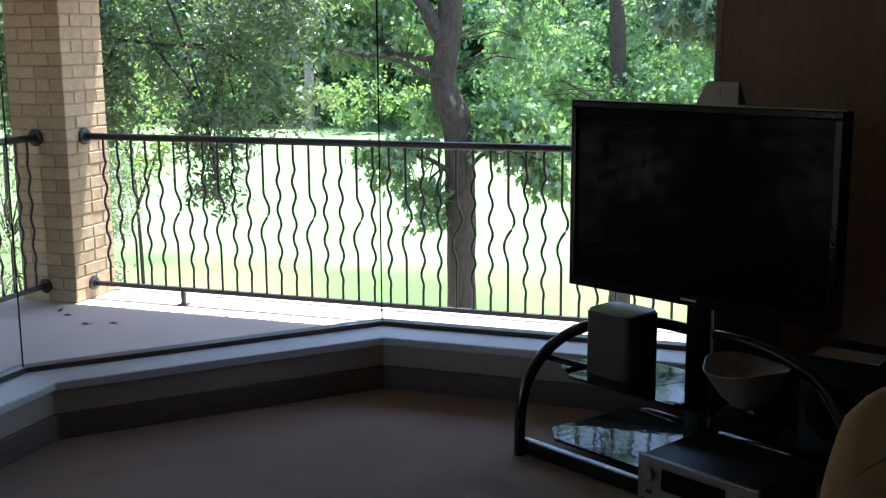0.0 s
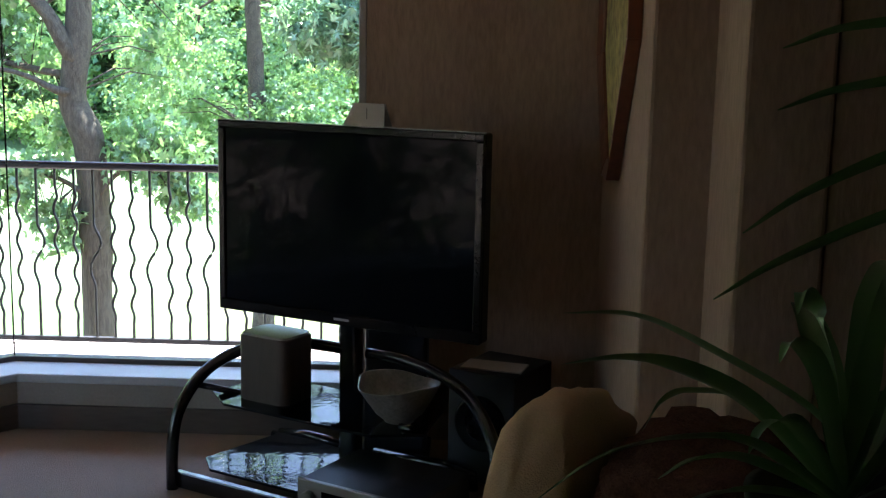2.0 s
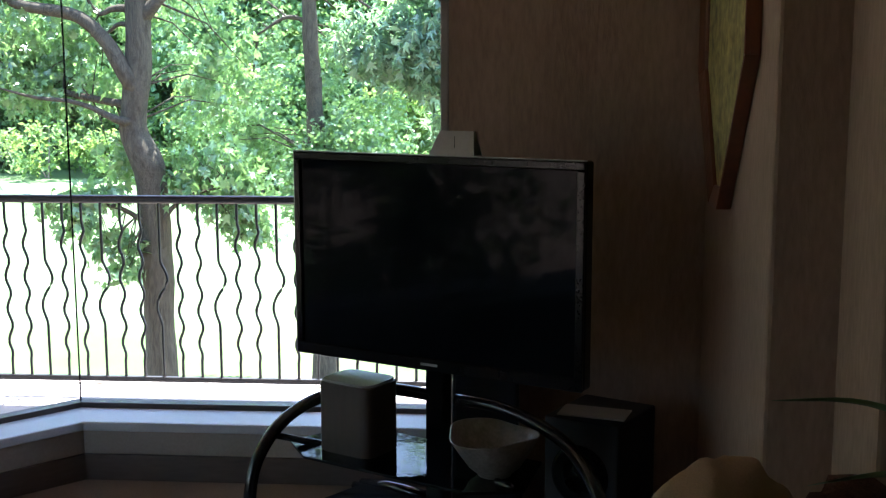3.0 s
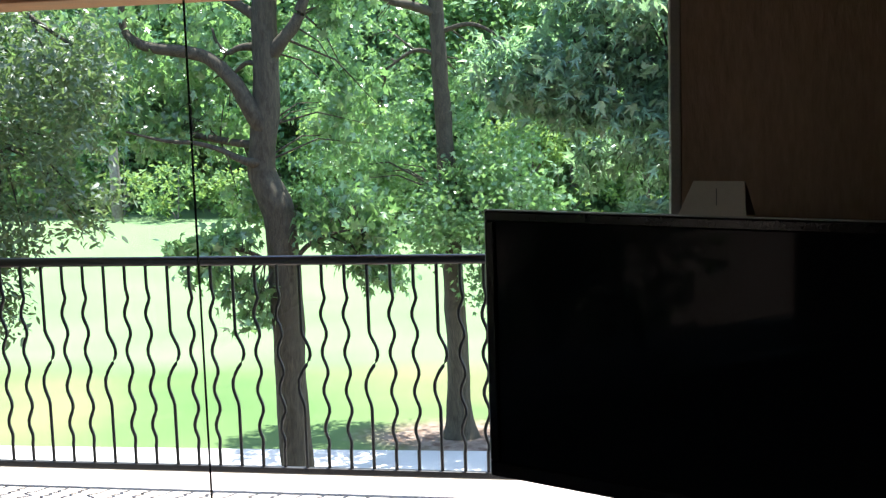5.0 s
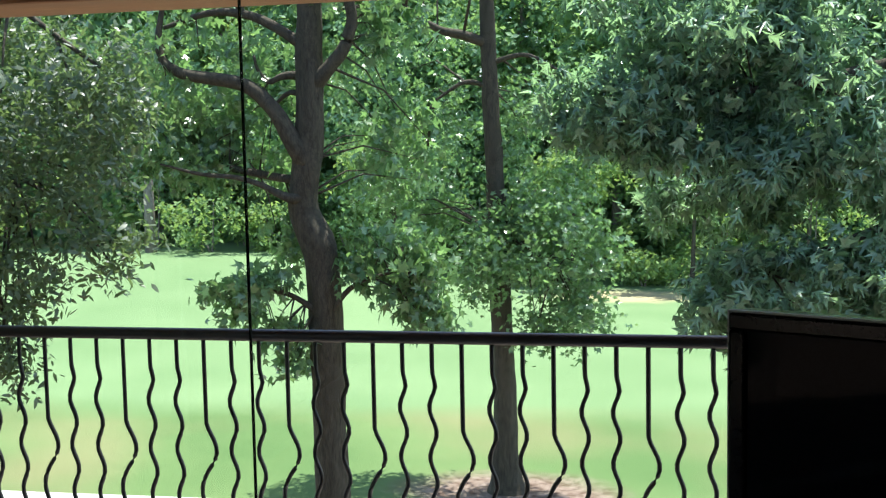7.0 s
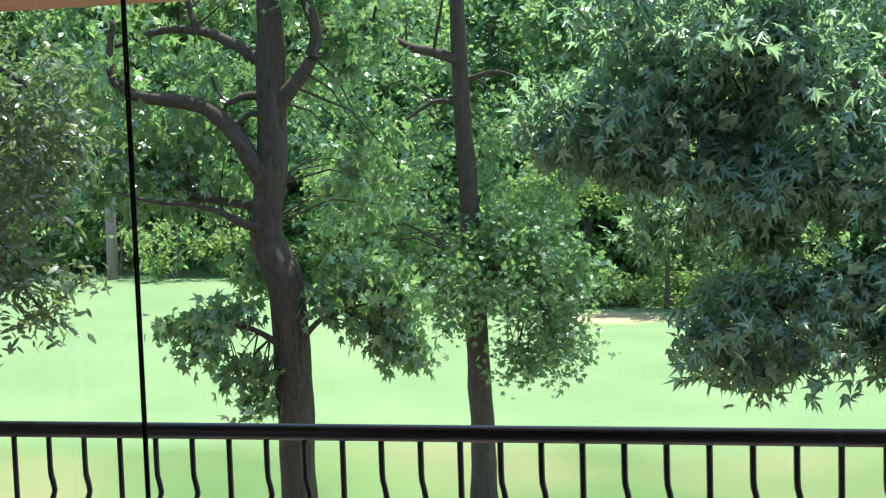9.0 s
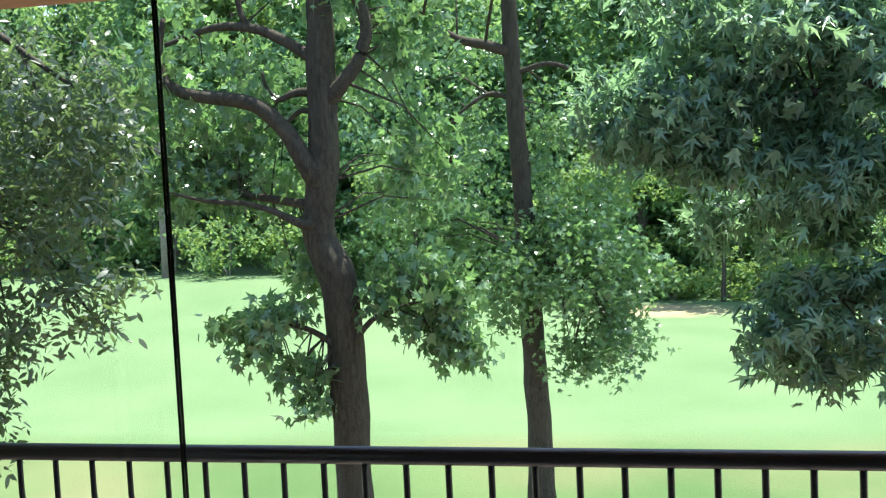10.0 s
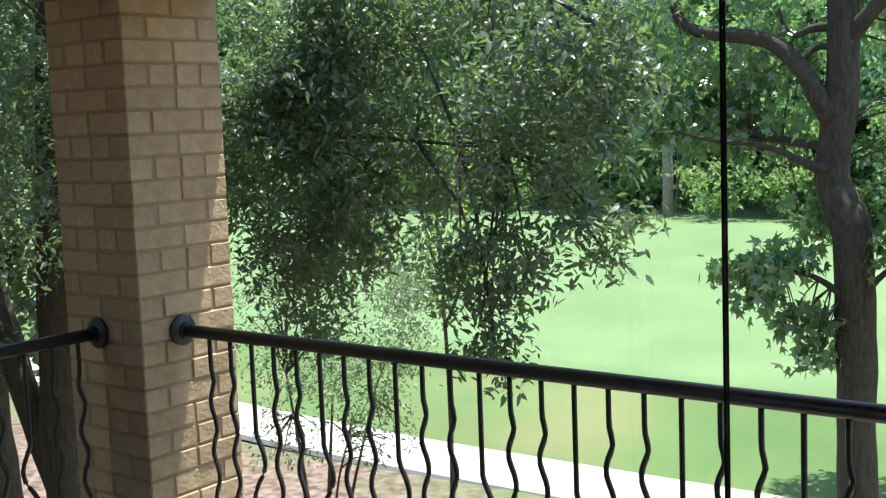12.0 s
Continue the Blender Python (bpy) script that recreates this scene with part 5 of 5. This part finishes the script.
# ---------- brick pillars ----------
def brick_pillar(name, x0, y0, label, pieces):
    """A square pillar of running-bond bricks round a mortar core; its bricks stand a little proud."""
    w = 0.40
    p = thing(name, label, "pillar", kind="structure")
    part("mortar", box(x0 + 0.004, x0 + w - 0.004, y0 + 0.004, y0 + w - 0.004, DECK_Z, 2.13), M_MORTAR, p, "recessed mortar")
    if not pieces:
        return p
    course = 0.0755
    shapes = {}

    def shape(lx, ly):
        key = (round(lx, 3), round(ly, 3))
        if key not in shapes:
            bm = box(-lx / 2, lx / 2, -ly / 2, ly / 2, 0, course - 0.0055, 0.005, 1)
            me = bpy.data.meshes.new("brick")
            bm.to_mesh(me)
            bm.free()
            me.materials.append(M_BRICK)
            shapes[key] = me
        return shapes[key]

    rng = random.Random(3)
    gap, deep = 0.0055, 0.09
    for k in range(28):
        z = DECK_Z + 0.004 + k * course
        flip = k % 2
        for face in range(4):
            full = (face % 2 == 0) == (flip == 0)
            cuts = (0.0, 0.20, 0.40) if full else (deep + gap, 0.205, 0.40 - deep - gap) if k % 4 < 2 else (deep + gap, 0.40 - deep - gap)
            for a, b in zip(cuts, cuts[1:]):
                a2, b2 = a + (gap / 2 if a > 0.001 else 0), b - (gap / 2 if b < w - 0.001 else 0)
                mid, length = (a2 + b2) / 2, b2 - a2
                j = rng.uniform(-0.002, 0.002)
                if face == 0:
                    c, s = (x0 + mid, y0 + deep / 2 + j), (length, deep)
                elif face == 2:
                    c, s = (x0 + mid, y0 + w - deep / 2 + j), (length, deep)
                elif face == 1:
                    c, s = (x0 + w - deep / 2 + j, y0 + mid), (deep, length)
                else:
                    c, s = (x0 + deep / 2 + j, y0 + mid), (deep, length)
                ob = new("brick", shape(*s))
                ob.parent = p
                ob.location = (c[0], c[1], z)
                ob.rotation_euler = (0, 0, rng.uniform(-0.004, 0.004))
    return p


brick_pillar("pillar_1", -4.935, 5.585, "cream brick pillar at the balcony corner", True)
brick_pillar("pillar_2", 3.03, 5.61, "brick pillar at the balcony's end", False)
